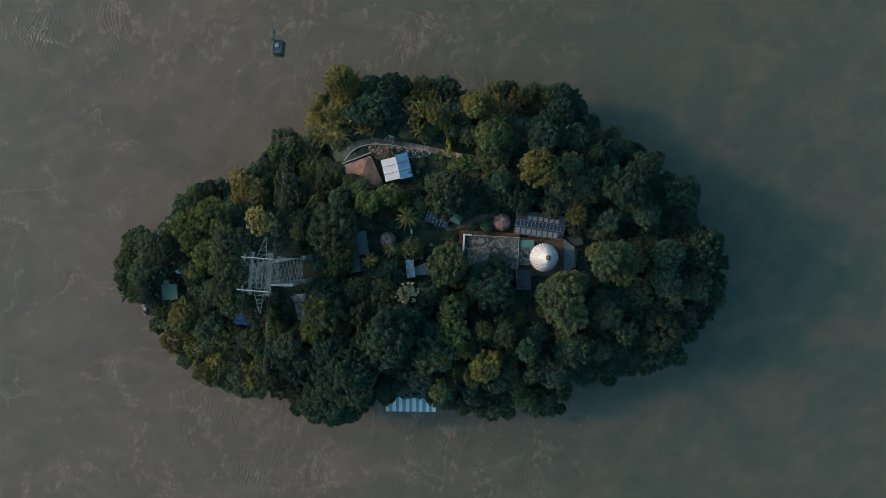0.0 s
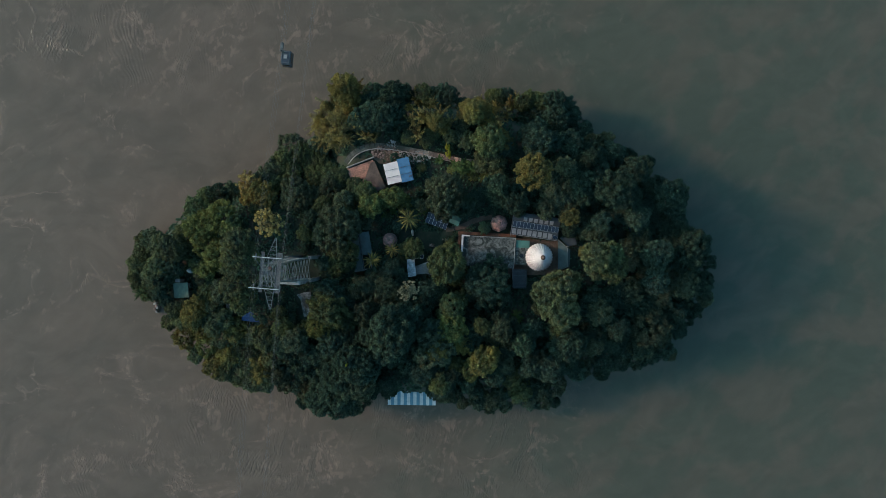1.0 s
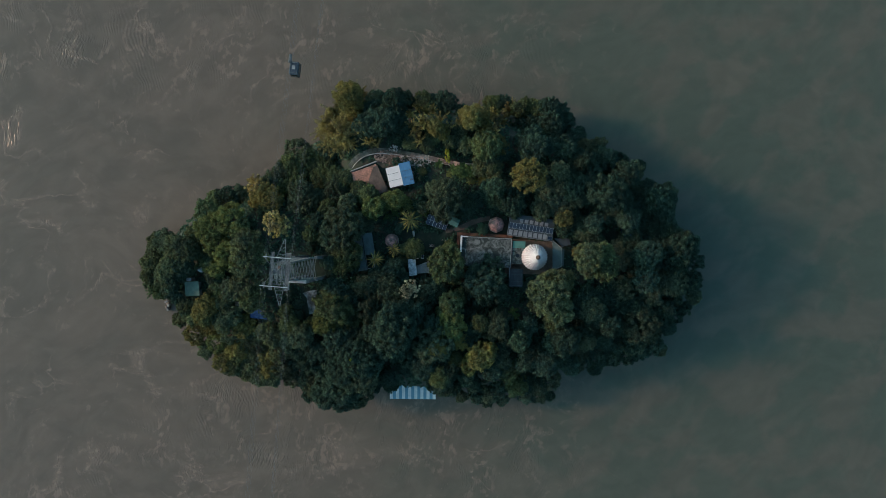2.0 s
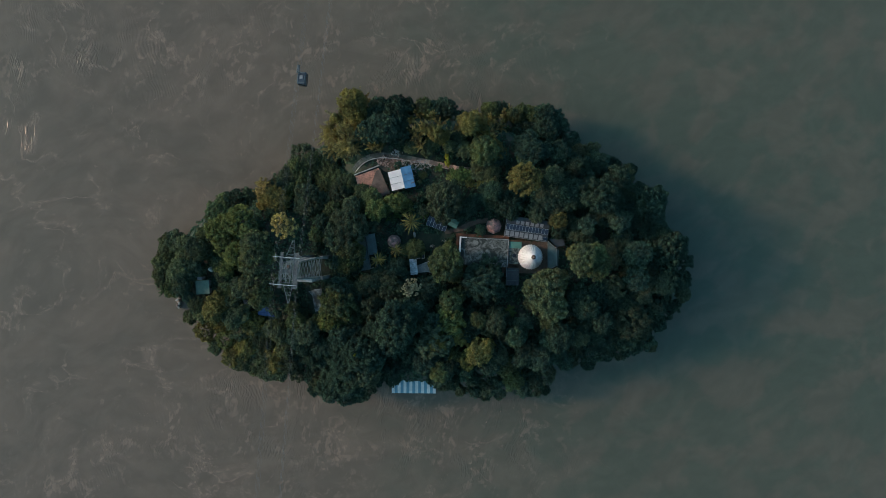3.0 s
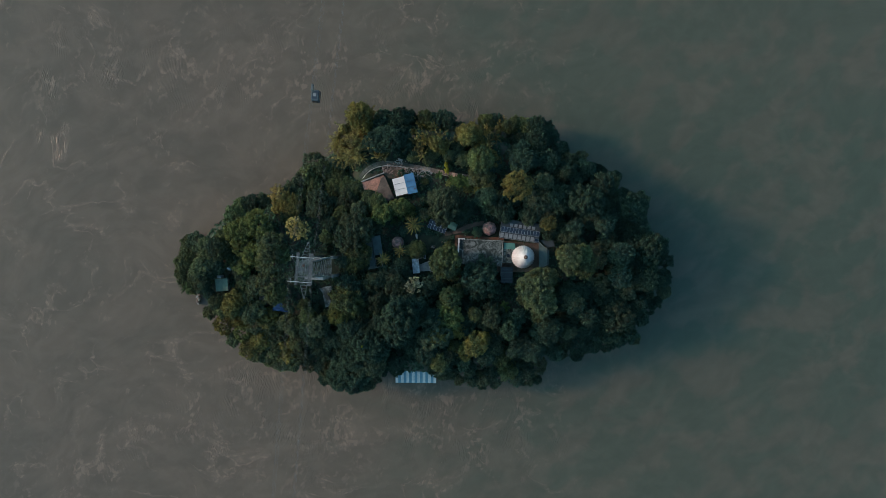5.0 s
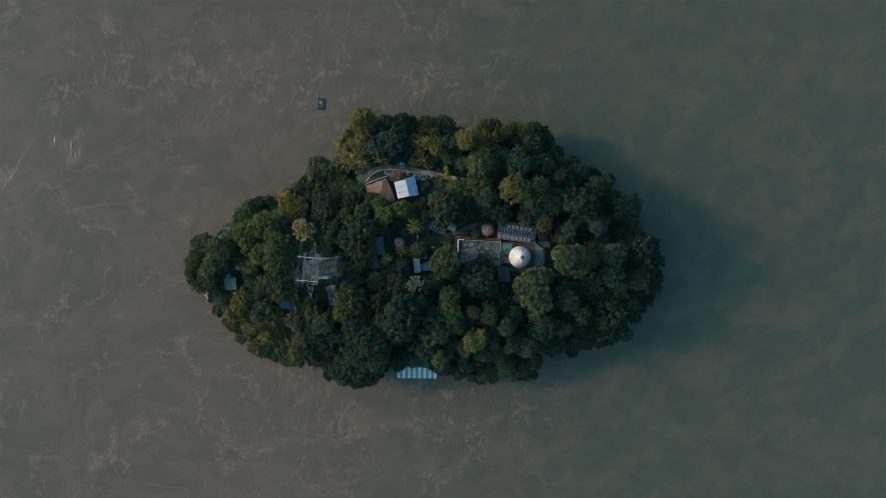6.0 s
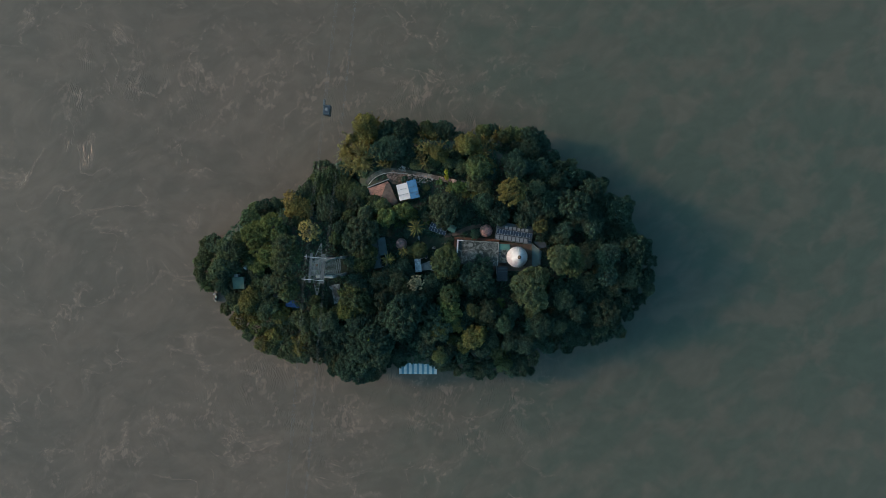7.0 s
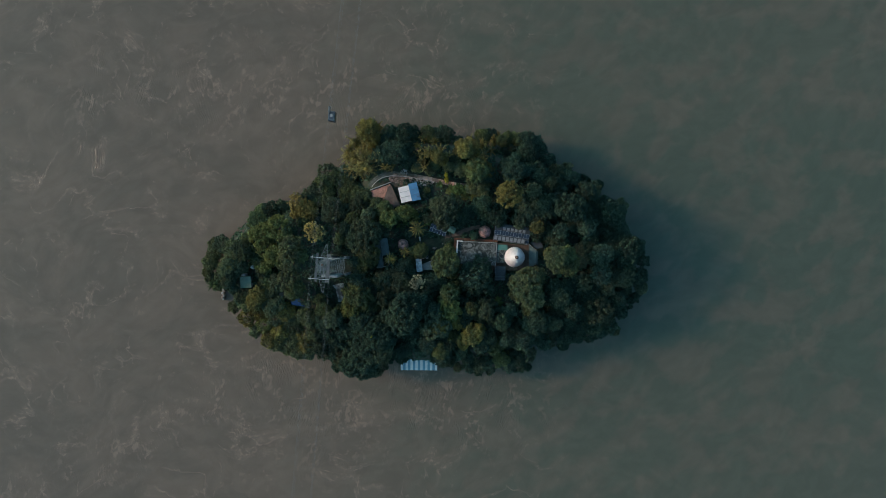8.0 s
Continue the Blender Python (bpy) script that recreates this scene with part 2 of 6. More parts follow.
    def comb(gap, rot, place):
        """Rows of parallel crests, gap metres apart, across the direction rot."""
        mp = N("ShaderNodeMapping")
        mp.vector_type = "TEXTURE"
        mp.inputs["Rotation"].default_value = (0, 0, radians(rot))
        L(place, mp.inputs["Vector"])
        w = N("ShaderNodeTexWave")
        w.inputs["Scale"].default_value, w.inputs["Distortion"].default_value = 0.314 / gap, 2.5
        w.inputs["Detail"].default_value, w.inputs["Detail Scale"].default_value = 2, 0.6
        L(mp.outputs[0], w.inputs["Vector"])
        return w.outputs["Fac"]

    h = product(comb(1.05, 12, swirl), patch, calc("MAXIMUM", north, west), 0.75)
    h = calc("ADD", h, product(comb(0.9, -28, swirl), patch2, rapid, 0.7))
    h = calc("ADD", h, product(lines(1.6, 6.0, -24, 0.10, swirl), calc("MAXIMUM", patch, patch2), south, 1.2))
    h = calc("ADD", h, product(lines(1.8, 5.0, 18, 0.10, swirl, 7), patch2, rapid, 0.7))
    h = calc("ADD", h, product(lines(1.5, 3.5, -10, 0.12, curl, 3), calc("MAXIMUM", shear, calc("MULTIPLY", shear2, 0.7)), tears, stream, 1.1))
    h = calc("ADD", h, product(noise(1.3, 2.2, 0, 3, swirl), ranged(rapid, 0.0, 1.0, 0.12, 0.5), stream, 0.6))
    h = calc("ADD", h, product(noise(9, 7, 0, 4, curl, 21), stream, 1.2))

    # foam: torn along the shear lines, flecks among the ripples
    froth = ranged(noise(1.4, 1.4, 0, 5, curl, 2), 0.50, 0.66)
    flecks = product(ranged(noise(0.8, 0.8, 0, 2, curl, 8), 0.66, 0.74), ranged(rapid, 0.0, 1.0, 0.15, 1.0), patch)
    veil = product(ranged(noise(2.0, 3.0, -15, 8, swirl, 14), 0.48, 0.62), ranged(noise(9, 12, -15, 5, swirl, 39), 0.46, 0.62))
    foam = product(calc("MAXIMUM", shear, shear2), tears, stream, calc("ADD", calc("MULTIPLY", froth, 0.5), 0.24))
    foam = calc("MAXIMUM", foam, product(veil, rapid, stream, 0.5))
    foam = calc("MAXIMUM", foam, product(veil, lines(18, 12, 60, 0.03, curl, 91, 4), stream, 0.32))
    foam = calc("MAXIMUM", foam, product(flecks, stream, 0.8))
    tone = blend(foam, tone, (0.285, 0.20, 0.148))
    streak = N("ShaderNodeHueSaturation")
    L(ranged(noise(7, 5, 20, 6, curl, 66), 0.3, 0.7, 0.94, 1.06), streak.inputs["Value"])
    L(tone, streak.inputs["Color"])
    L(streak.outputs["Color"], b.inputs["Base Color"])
    b.inputs["Roughness"].default_value = 0.22
    b.inputs["IOR"].default_value = 1.33
    bp = N("ShaderNodeBump")
    bp.inputs["Strength"].default_value = 0.6
    bp.inputs["Distance"].default_value = 0.085
    L(h, bp.inputs["Height"])
    L(bp.outputs["Normal"], b.inputs["Normal"])
    return m


M_WATER = water_material()


# ---- mesh helpers ----
def part(name, bm, mat, parent=None, label="", smooth=False):
    """Links a bmesh as one mesh object under a thing or a part, or as a thing of its own."""
    me = bpy.data.meshes.new(name)
    bm.to_mesh(me)
    bm.free()
    me.materials.append(mat)
    if smooth:
        me.polygons.foreach_set("use_smooth", [True] * len(me.polygons))
    ob = new(name, me)
    if parent:
        ob.parent = parent
    if label:
        ob["label"] = label
    return ob


def shared(name, me, parent, m=None):
    ob = new(name, me)
    ob.parent = parent
    if m is not None:
        ob.matrix_basis = m
    return ob


def thing(name, x, y, z, label, category, group="", turn=0):
    ob = new(name)
    ob.matrix_basis = pose(x, y, z, 0, 0, turn)
    return tagged(ob, label, category, group)


def box(bm, x0, y0, z0, x1, y1, z1, m=None, bevel=0.0):
    vs = bmesh.ops.create_cube(bm, size=1)["verts"]
    k = Matrix.Translation(((x0 + x1) / 2, (y0 + y1) / 2, (z0 + z1) / 2)) @ Matrix.Diagonal((abs(x1 - x0), abs(y1 - y0), abs(z1 - z0), 1))
    bmesh.ops.transform(bm, matrix=(m @ k) if m else k, verts=vs)
    if bevel:
        es = list({e for v in vs for e in v.link_edges})
        bmesh.ops.bevel(bm, geom=es, offset=bevel, segments=1, affect="EDGES")
    return bm


def one_box(*a, **k):
    return box(bmesh.new(), *a, **k)


def bar(bm, a, c, w, h=None):
    """A square bar from a to c."""
    a, c = Vector(a), Vector(c)
    d = c - a
    q = d.to_track_quat("Z", "X").to_matrix().to_4x4()
    m = Matrix.Translation((a + c) / 2) @ q
    return box(bm, -w / 2, -(h or w) / 2, -d.length / 2, w / 2, (h or w) / 2, d.length / 2, m)


def lathe(bm, profile, n=24, flute=0.0, m=None):
    """Turns (radius, height) pairs round z; flute: folds, as a share of the radius."""
    rings = []
    for r, z in profile:
        ring = []
        for i in range(n):
            k = r * (1 - (flute if i % 2 else 0))
            a = 2 * math.pi * i / n
            v = Vector((k * math.cos(a), k * math.sin(a), z))
            ring.append(bm.verts.new(m @ v if m else v))
        rings.append(ring)
    for p, q in zip(rings, rings[1:]):
        for i in range(n):
            bm.faces.new((p[i], p[(i + 1) % n], q[(i + 1) % n], q[i]))
    bm.faces.new(rings[-1])
    bm.faces.new(rings[0][::-1])
    return bm


def slab(bm, corners, z, thick):
    """A flat plate from plan corners, its top at z (or a list of heights)."""
    zs = z if isinstance(z, (list, tuple)) else [z] * len(corners)
    top = [bm.verts.new((x, y, k)) for (x, y), k in zip(corners, zs)]
    low = [bm.verts.new((x, y, k - thick)) for (x, y), k in zip(corners, zs)]
    bm.faces.new(top)
    bm.faces.new(low[::-1])
    n = len(top)
    for i in range(n):
        bm.faces.new((top[i], low[i], low[(i + 1) % n], top[(i + 1) % n]))
    bmesh.ops.recalc_face_normals(bm, faces=bm.faces)
    return bm


def corrugated(w, d, pitch, depth, thick=0.02):
    """A ribbed sheet in its own plane, w along x and d along y, centred, ribs along y."""
    bm = bmesh.new()
    depth *= 0.4
    n = max(2, int(w / pitch)) * 2
    rows = []
    for j in (-d / 2, d / 2):
        rows.append([bm.verts.new((-w / 2 + w * i / n, j, depth * (i % 2))) for i in range(n + 1)])
        rows.append([bm.verts.new((-w / 2 + w * i / n, j, depth * (i % 2) - thick)) for i in range(n + 1)])
    t0, l0, t1, l1 = rows
    for i in range(n):
        bm.faces.new((t0[i], t0[i + 1], t1[i + 1], t1[i]))
        bm.faces.new((l0[i], l1[i], l1[i + 1], l0[i + 1]))
        bm.faces.new((t0[i], l0[i], l0[i + 1], t0[i + 1]))
        bm.faces.new((t1[i], t1[i + 1], l1[i + 1], l1[i]))
    return bm


def mesh_of(bm, name, mat):
    me = bpy.data.meshes.new(name)
    bm.to_mesh(me)
    bm.free()
    me.materials.append(mat)
    return me


# ---- ground ----
def smooth01(v):
    v = min(1.0, max(0.0, v))
    return v * v * (3 - 2 * v)


MOUNDS = ((-4, 0, 71, 47, 16.0, 0.42), (-64, -5, 27, 23, 12.5, 0.6), (44, -2, 37, 33, 13.0, 0.6))


def ground(x, y):
    """Height of the island over the river: a flat-topped wooded hill with a lower spur at each end."""
    h = -3.0
    for cx, cy, a, b, top, rim in MOUNDS:
        d = 1 - ((x - cx) / a) ** 2 - ((y - cy) / b) ** 2
        h = max(h, -3 + (top + 3) * smooth01((d + 0.06) / rim))
    h -= 8.5 * smooth01((y - 9) / 13) * smooth01((-25 - x) / 13) * smooth01((h + 3) / 10)    # the bank falls away in the north-west
    if h > 1:
        h += 0.5 * noise.noise(Vector((x * 0.07, y * 0.07, 0))) * min(1, (h - 1) / 6)
    return h


def build_ground():
    nx, ny = 200, 120
    xs, ys = np.linspace(-100, 90, nx), np.linspace(-56, 56, ny)
    verts = [(float(x), float(y), ground(x, y)) for y in ys for x in xs]
    faces = [(j * nx + i, j * nx + i + 1, (j + 1) * nx + i + 1, (j + 1) * nx + i) for j in range(ny - 1) for i in range(nx - 1)]
    me = bpy.data.meshes.new("ground")
    me.from_pydata(verts, [], faces)
    me.materials.append(M_GROUND)
    me.polygons.foreach_set("use_smooth", [True] * len(me.polygons))
    tagged(new("ground", me), "dark earth hill of a wooded river island", "ground", kind="structure")


build_ground()
bm = bmesh.new()
bmesh.ops.create_grid(bm, x_segments=8, y_segments=8, size=2400)
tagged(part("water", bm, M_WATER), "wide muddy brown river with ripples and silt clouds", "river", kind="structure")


# ---- trees ----
def leaf_cards(pos, nor, size, rng, long=1.25):
    """Quads at pos, facing about nor."""
    n = len(pos)
    nor = nor / np.linalg.norm(nor, axis=1, keepdims=True)
    ref = rng.normal(size=(n, 3))
    u = np.cross(nor, ref)
    u /= np.linalg.norm(u, axis=1, keepdims=True)
    v = np.cross(nor, u)
    s = (size * rng.uniform(0.65, 1.3, n))[:, None]
    u, v = u * s * 0.5 * long, v * s * 0.5 / long
    bend = nor * s * 0.18
    q = np.stack([pos - u - bend, pos - v, pos + u - bend, pos + v], axis=1)
    return q.reshape(-1, 3)


def ball(level):
    bm = bmesh.new()
    bmesh.ops.create_icosphere(bm, subdivisions=level, radius=1)
    v, f = np.array([v.co[:] for v in bm.verts]), [[v.index for v in f.verts] for f in bm.faces]
    bm.free()
    return v, f


ICO_V, ICO_F = ball(1)


def crown_mesh(seed, mat, lobes, leaves, leaf, flat=0.8, spiky=0.06, lobe=(0.2, 0.4), reach=(0.46, 0.78), heart=0.8, dome=False):
    """A crown of radius 1 about (0, 0, 1.3): lobes of foliage at many heights, each a shell of small leaf clumps round a dark heart."""
    rng = np.random.default_rng(seed)
    cen, rad = [], []
    golden = math.pi * (3 - 5 ** 0.5)
    for i in range(lobes):
        f = (i + 0.5) / lobes
        zc = 1 - 1.35 * f + rng.uniform(-0.08, 0.08)
        zc = max(-0.45, min(1, zc))
        k = math.sqrt(max(0, 1 - zc * zc))
        a = golden * i + rng.uniform(-0.35, 0.35)
        d = rng.uniform(*reach)
        d *= 1 + 0.2 * noise.noise(Vector((k * math.cos(a), k * math.sin(a), zc)) * 1.9 + Vector((seed * 1.7, 0, 0)))    # large bosses
        cen.append((d * k * math.cos(a), d * k * math.sin(a), 1.3 + flat * d * zc * 0.85))
        rad.append(rng.uniform(*lobe))
    cen, rad = np.array(cen), np.array(rad)
    w = rad ** 2
    which = rng.choice(lobes, leaves, p=w / w.sum())
    d = rng.normal(size=(leaves, 3))
    d[:, 2] = d[:, 2] * 0.9 + 0.35
    d /= np.linalg.norm(d, axis=1, keepdims=True)
    out = (cen[which] - (0, 0, 1.15))
    d += 0.35 * out
    d /= np.linalg.norm(d, axis=1, keepdims=True)
    r = rad[which] * rng.uniform(0.80, 1.15 + spiky, leaves)
    pos = cen[which] + d * r[:, None]
    gap = np.linalg.norm(pos[:, None, :] - cen[None], axis=2) / rad[None]
    gap[np.arange(leaves), which] = 9
    keep = gap.min(axis=1) > 0.75
    pos, d = pos[keep], d[keep]
    verts = leaf_cards(pos, d + rng.normal(size=d.shape) * 0.66, leaf, rng, 1.4)
    nq = len(pos)
    faces = [(4 * i, 4 * i + 1, 4 * i + 2, 4 * i + 3) for i in range(nq)]
    base = len(verts)
    allv = [verts]
    for c, q in zip(cen, rad):
        bump = 1 + rng.uniform(-0.1, 0.1, (len(ICO_V), 1))
        allv.append(c + ICO_V * bump * q * heart * (1, 1, 0.9))
        faces += [tuple(base + k for k in f) for f in ICO_F]
        base += len(ICO_V)
    if dome:      # an inner layer of leaves closes the gaps between the lobes
        e = rng.normal(size=(leaves // 5, 3))
        e[:, 2] = abs(e[:, 2])
        e /= np.linalg.norm(e, axis=1, keepdims=True)
        inner = leaf_cards(e * (0.66, 0.66, 0.5) * rng.uniform(0.85, 1.05, (len(e), 1)) + (0, 0, 1.2), e + rng.normal(size=e.shape) * 0.4, leaf * 1.7, rng, 1.3)
        allv.append(inner)
        faces += [tuple(base + 4 * i + k for k in range(4)) for i in range(len(e))]
    me = bpy.data.meshes.new("crown")
    me.from_pydata(np.concatenate(allv).tolist(), [], faces)
    me.materials.append(mat)
    return me


def bamboo_mesh(seed, mat, culms=20, reach=(0.35, 1.2), loose=0.085):
    """A clump of leaning feathery culms that arch outwards."""
    rng = np.random.default_rng(seed)
    pos, nor = [], []
    for i in range(culms):
        a = i * 2.4 + rng.uniform(-0.4, 0.4)
        far, top = rng.uniform(*reach), rng.uniform(1.65, 2.2)
        for j in range(210):
            f = rng.uniform(0.35, 1.0)
            spread = loose * (1.15 - f) + 0.025
            c = np.array((math.cos(a) * far * f ** 2.0, math.sin(a) * far * f ** 2.0, top * (f - 0.26 * f ** 4)))
            pos.append(c + rng.normal(size=3) * spread)
            nor.append((math.cos(a) * 0.8 + rng.normal() * 0.6, math.sin(a) * 0.8 + rng.normal() * 0.6, 0.8))
    verts = leaf_cards(np.array(pos), np.array(nor), 0.06, rng, 1.8)
    me = bpy.data.meshes.new("crown")
    me.from_pydata(verts.tolist(), [], [(4 * i, 4 * i + 1, 4 * i + 2, 4 * i + 3) for i in range(len(pos))])
    me.materials.append(mat)
    return me


def trunk_mesh(seed):
    """A tapered trunk that forks into limbs, under a crown of radius 1 about height 1.3."""
    rng = random.Random(seed)
    bm = bmesh.new()

    def limb(a, c, r0, r1, n=6):
        a, c = Vector(a), Vector(c)
        q = (c - a).to_track_quat("Z", "X").to_matrix()
        rings = [[bm.verts.new(p + q @ Vector((r * math.cos(k * 2 * math.pi / n), r * math.sin(k * 2 * math.pi / n), 0))) for k in range(n)] for p, r in ((a, r0), (a.lerp(c, 0.5) + Vector((rng.uniform(-1, 1), rng.uniform(-1, 1), 0)) * 0.03, (r0 + r1) / 2), (c, r1))]
        for s, t in zip(rings, rings[1:]):
            for k in range(n):
                bm.faces.new((s[k], s[(k + 1) % n], t[(k + 1) % n], t[k]))

    limb((0, 0, -0.15), (0.03, 0.02, 0.75), 0.085, 0.06)
    for i in range(5):
        a = i * 1.257 + rng.uniform(-0.4, 0.4)
        k = rng.uniform(0.3, 0.55)
        limb((0.03, 0.02, 0.72), (k * math.cos(a), k * math.sin(a), rng.uniform(1.15, 1.5)), 0.045, 0.015, 5)
    me = bpy.data.meshes.new("trunk")
    bm.to_mesh(me)
    bm.free()
    me.materials.append(M_BARK)
    return me


TRUNKS = [trunk_mesh(i) for i in range(4)]
CROWNS = {}
for n_kind, kind in enumerate(LEAF):
    if kind == "B":
        CROWNS[kind] = {"small": [bamboo_mesh(50 + i, LEAF[kind]) for i in range(4)]}
        CROWNS[kind]["large"] = CROWNS[kind]["small"]
        CROWNS[kind]["plume"] = [bamboo_mesh(60 + i, LEAF[kind], 8, (0.25, 1.0), 0.06) for i in range(4)]
        continue
    if kind in "XW":
        tuft = {"lobe": (0.075, 0.125), "reach": (0.3, 0.92), "flat": 0.95, "heart": 0.65}
        CROWNS[kind] = {"large": [crown_mesh(100 * n_kind + i, LEAF[kind], 95, 5200, 0.06, **tuft) for i in range(2)]}
        CROWNS[kind]["small"] = CROWNS[kind]["large"]
        continue
    CROWNS[kind] = {
        "small": [crown_mesh(100 * n_kind + i, LEAF[kind], 36, 3200, 0.092, 0.8, 0.08, (0.13, 0.25), (0.5, 0.84)) for i in range(2)]
        + [crown_mesh(100 * n_kind + 10 + i, LEAF[kind], 62, 4200, 0.076, 0.85, 0.14, (0.10, 0.19), (0.66, 0.84), 0.8, True) for i in range(4)],
        "large": [crown_mesh(100 * n_kind + 50 + i, LEAF[kind], 80, 6800, 0.056, 0.8, 0.12, (0.09, 0.18), (0.55, 0.88), 0.8) for i in range(2)],
    }
    fine_dome = {"lobe": (0.065, 0.135), "reach": (0.74, 0.88), "flat": 0.85, "heart": 0.8, "dome": True, "spiky": 0.12}
    CROWNS[kind]["large"] += [crown_mesh(100 * n_kind + 70 + i, LEAF[kind], 125, 7200, 0.052, **fine_dome) for i in range(4 if kind in "SODG" else 2)]
TREE_LABEL = {
    "D": ("tree", "dark green broadleaf tree with a dense lumpy crown"),
    "G": ("broadleaf_tree", "mid-green broadleaf tree with a rounded leafy crown"),
    "Y": ("broadleaf_tree", "light yellow-green broadleaf tree with a billowing crown"),
    "O": ("olive_green_tree", "olive-brown tree with a sunlit coarse crown"),
    "S": ("grey_green_tree", "grey-green tree with a fine-leaved dense crown"),
    "B": ("bamboo_clump", "yellow-green feathery bamboo clump arching over the bank"),
    "L": ("broadleaf_tree", "pale green broadleaf tree with a large billowing crown"),
    "T": ("broadleaf_tree", "bright green tree with a fresh leafy crown"),
    "X": ("flowering_tree", "flowering tree with golden yellow blossom clusters"),
    "W": ("flowering_tree", "flowering tree with cream-white blossom clusters"),
}
tree_count = 0


def tree(kind, x, y, radius, top, tall=False):
    """A tree with its crown over (x, y), the top at that height over the river."""
    global tree_count
    tree_count += 1
    rng = random.Random(tree_count)
    if y > 44 and -25 < x < 45 and not tall:      # the north bank's trees lean in from the water
        y, top = y - 1.8, top + 3.0
    old = top
    if kind == "B" and x > -25:
        top += 1.0
    elif top > 15 and not tall:
        top += max(-2.2, min(2.6, 1.1 * (radius - 3.9))) + rng.uniform(-1.5, 1.0) - (2.0 if x > 36 and radius < 4.6 else 0)    # broad crowns overtop the slender ones
    elif top < 12 and not tall and (x > 20 or y < -25):
        top += 5.0
    k = (205 - 0.8 * top) / (205 - 0.8 * old)
    x, y = x * k, y * k
    z = max(-0.6, ground(x, y))
    name, label = TREE_LABEL[kind]
    t = thing(name, x, y, z, label, "bamboo" if kind == "B" else "tree", "bamboo clumps on the island" if kind == "B" else "trees on the island", rng.uniform(0, 360))
    high = (top - z) / 2.05
    t.scale = (radius, radius * rng.uniform(0.82, 1.12), high)
    size = "plume" if kind == "B" and x > -25 else "large" if radius > 4.0 else "small"
    shared("trunk", TRUNKS[tree_count % 4], t)
    crown = shared("crown", rng.choice(CROWNS[kind][size]), t)
    depth = max(0.5, min(1.0, 1.0 * radius / high))      # a crown is no deeper than it is wide
    if kind != "B":
        crown.matrix_basis = Matrix.Translation((0, 0, 2.05 * (1 - depth))) @ Matrix.Diagonal((1, 1, depth, 1))


for row in (
    ("S", -88.3, 3.0, 4.0, 9.4), ("L", -92.2, 3.2, 2.5, 7.1), ("L", -93.5, -4.8, 3.7, 7.8), ("L", -95.2, -8.2, 2.4, 6.4), ("L", -79.7, 1.0, 4.1, 21.4),
    ("L", -76.8, 0.2, 4.1, 21.4), ("L", -81.2, -4.7, 4.1, 21.4), ("D", -77.6, -5.2, 4.1, 21.4), ("L", -87.3, -9.5, 3.5, 12.1), ("D", -80.6, -8.3, 3.4, 20.6),
    ("S", -82.9, -12.4, 2.7, 17.9), ("L", -75.0, 4.8, 2.6, 19.7), ("G", -72.6, 12.0, 4.2, 16.7), ("G", -73.2, 16.0, 3.3, 7.3), ("D", -68.5, 16.7, 4.8, 9.2),
    ("S", -64.4, 17.5, 3.6, 8.2),
):
    tree(*row)
for row in (
    ("Y", -68.8, 6.3, 4.9, 22.3), ("Y", -62.6, 9.2, 5.5, 24.7), ("Y", -67.4, 1.7, 4.5, 21.9), ("Y", -63.6, -1.4, 4.1, 23.6), ("Y", -71.9, 7.1, 2.6, 19.7),
    ("G", -59.5, 6.2, 3.7, 24.4), ("L", -55.8, 1.6, 4.7, 30.0), ("L", -56.3, -4.3, 5.0, 31.0), ("L", -56.6, -10.2, 4.7, 30.0), ("G", -54.6, -13.9, 4.3, 29.0),
    ("G", -53.1, -1.3, 3.6, 29.0), ("G", -60.5, -3.6, 3.0, 23.6), ("G", -73.4, -1.1, 2.8, 20.0), ("S", -69.0, -7.9, 3.0, 20.2), ("Y", -67.7, -6.0, 3.8, 21.0),
    ("G", -67.0, -10.7, 3.4, 20.6), ("G", -68.6, -12.6, 2.3, 19.3), ("S", -63.1, -12.2, 3.8, 21.0), ("L", -65.5, -16.1, 3.4, 20.6),
):
    tree(*row)
for row in (
    ("O", -70.6, -17.5, 4.1, 21.4), ("O", -71.8, -20.0, 3.4, 20.3), ("L", -76.3, -20.3, 3.5, 16.9), ("L", -77.4, -16.9, 3.0, 19.8), ("L", -84.2, -22.4, 2.9, 6.9),
    ("O", -78.7, -27.2, 4.1, 8.3), ("O", -72.4, -24.0, 4.3, 13.1), ("L", -65.4, -21.4, 4.1, 21.1), ("Y", -72.1, -29.7, 4.1, 8.3), ("L", -75.8, -32.4, 2.9, 6.9),
    ("L", -67.0, -26.1, 4.4, 10.6), ("O", -65.3, -33.0, 4.4, 8.7), ("O", -69.6, -35.5, 4.1, 8.3), ("L", -66.4, -37.3, 3.7, 7.8), ("O", -60.5, -23.5, 4.2, 17.4),
    ("L", -63.1, -19.9, 3.8, 21.0),
):
    tree(*row)
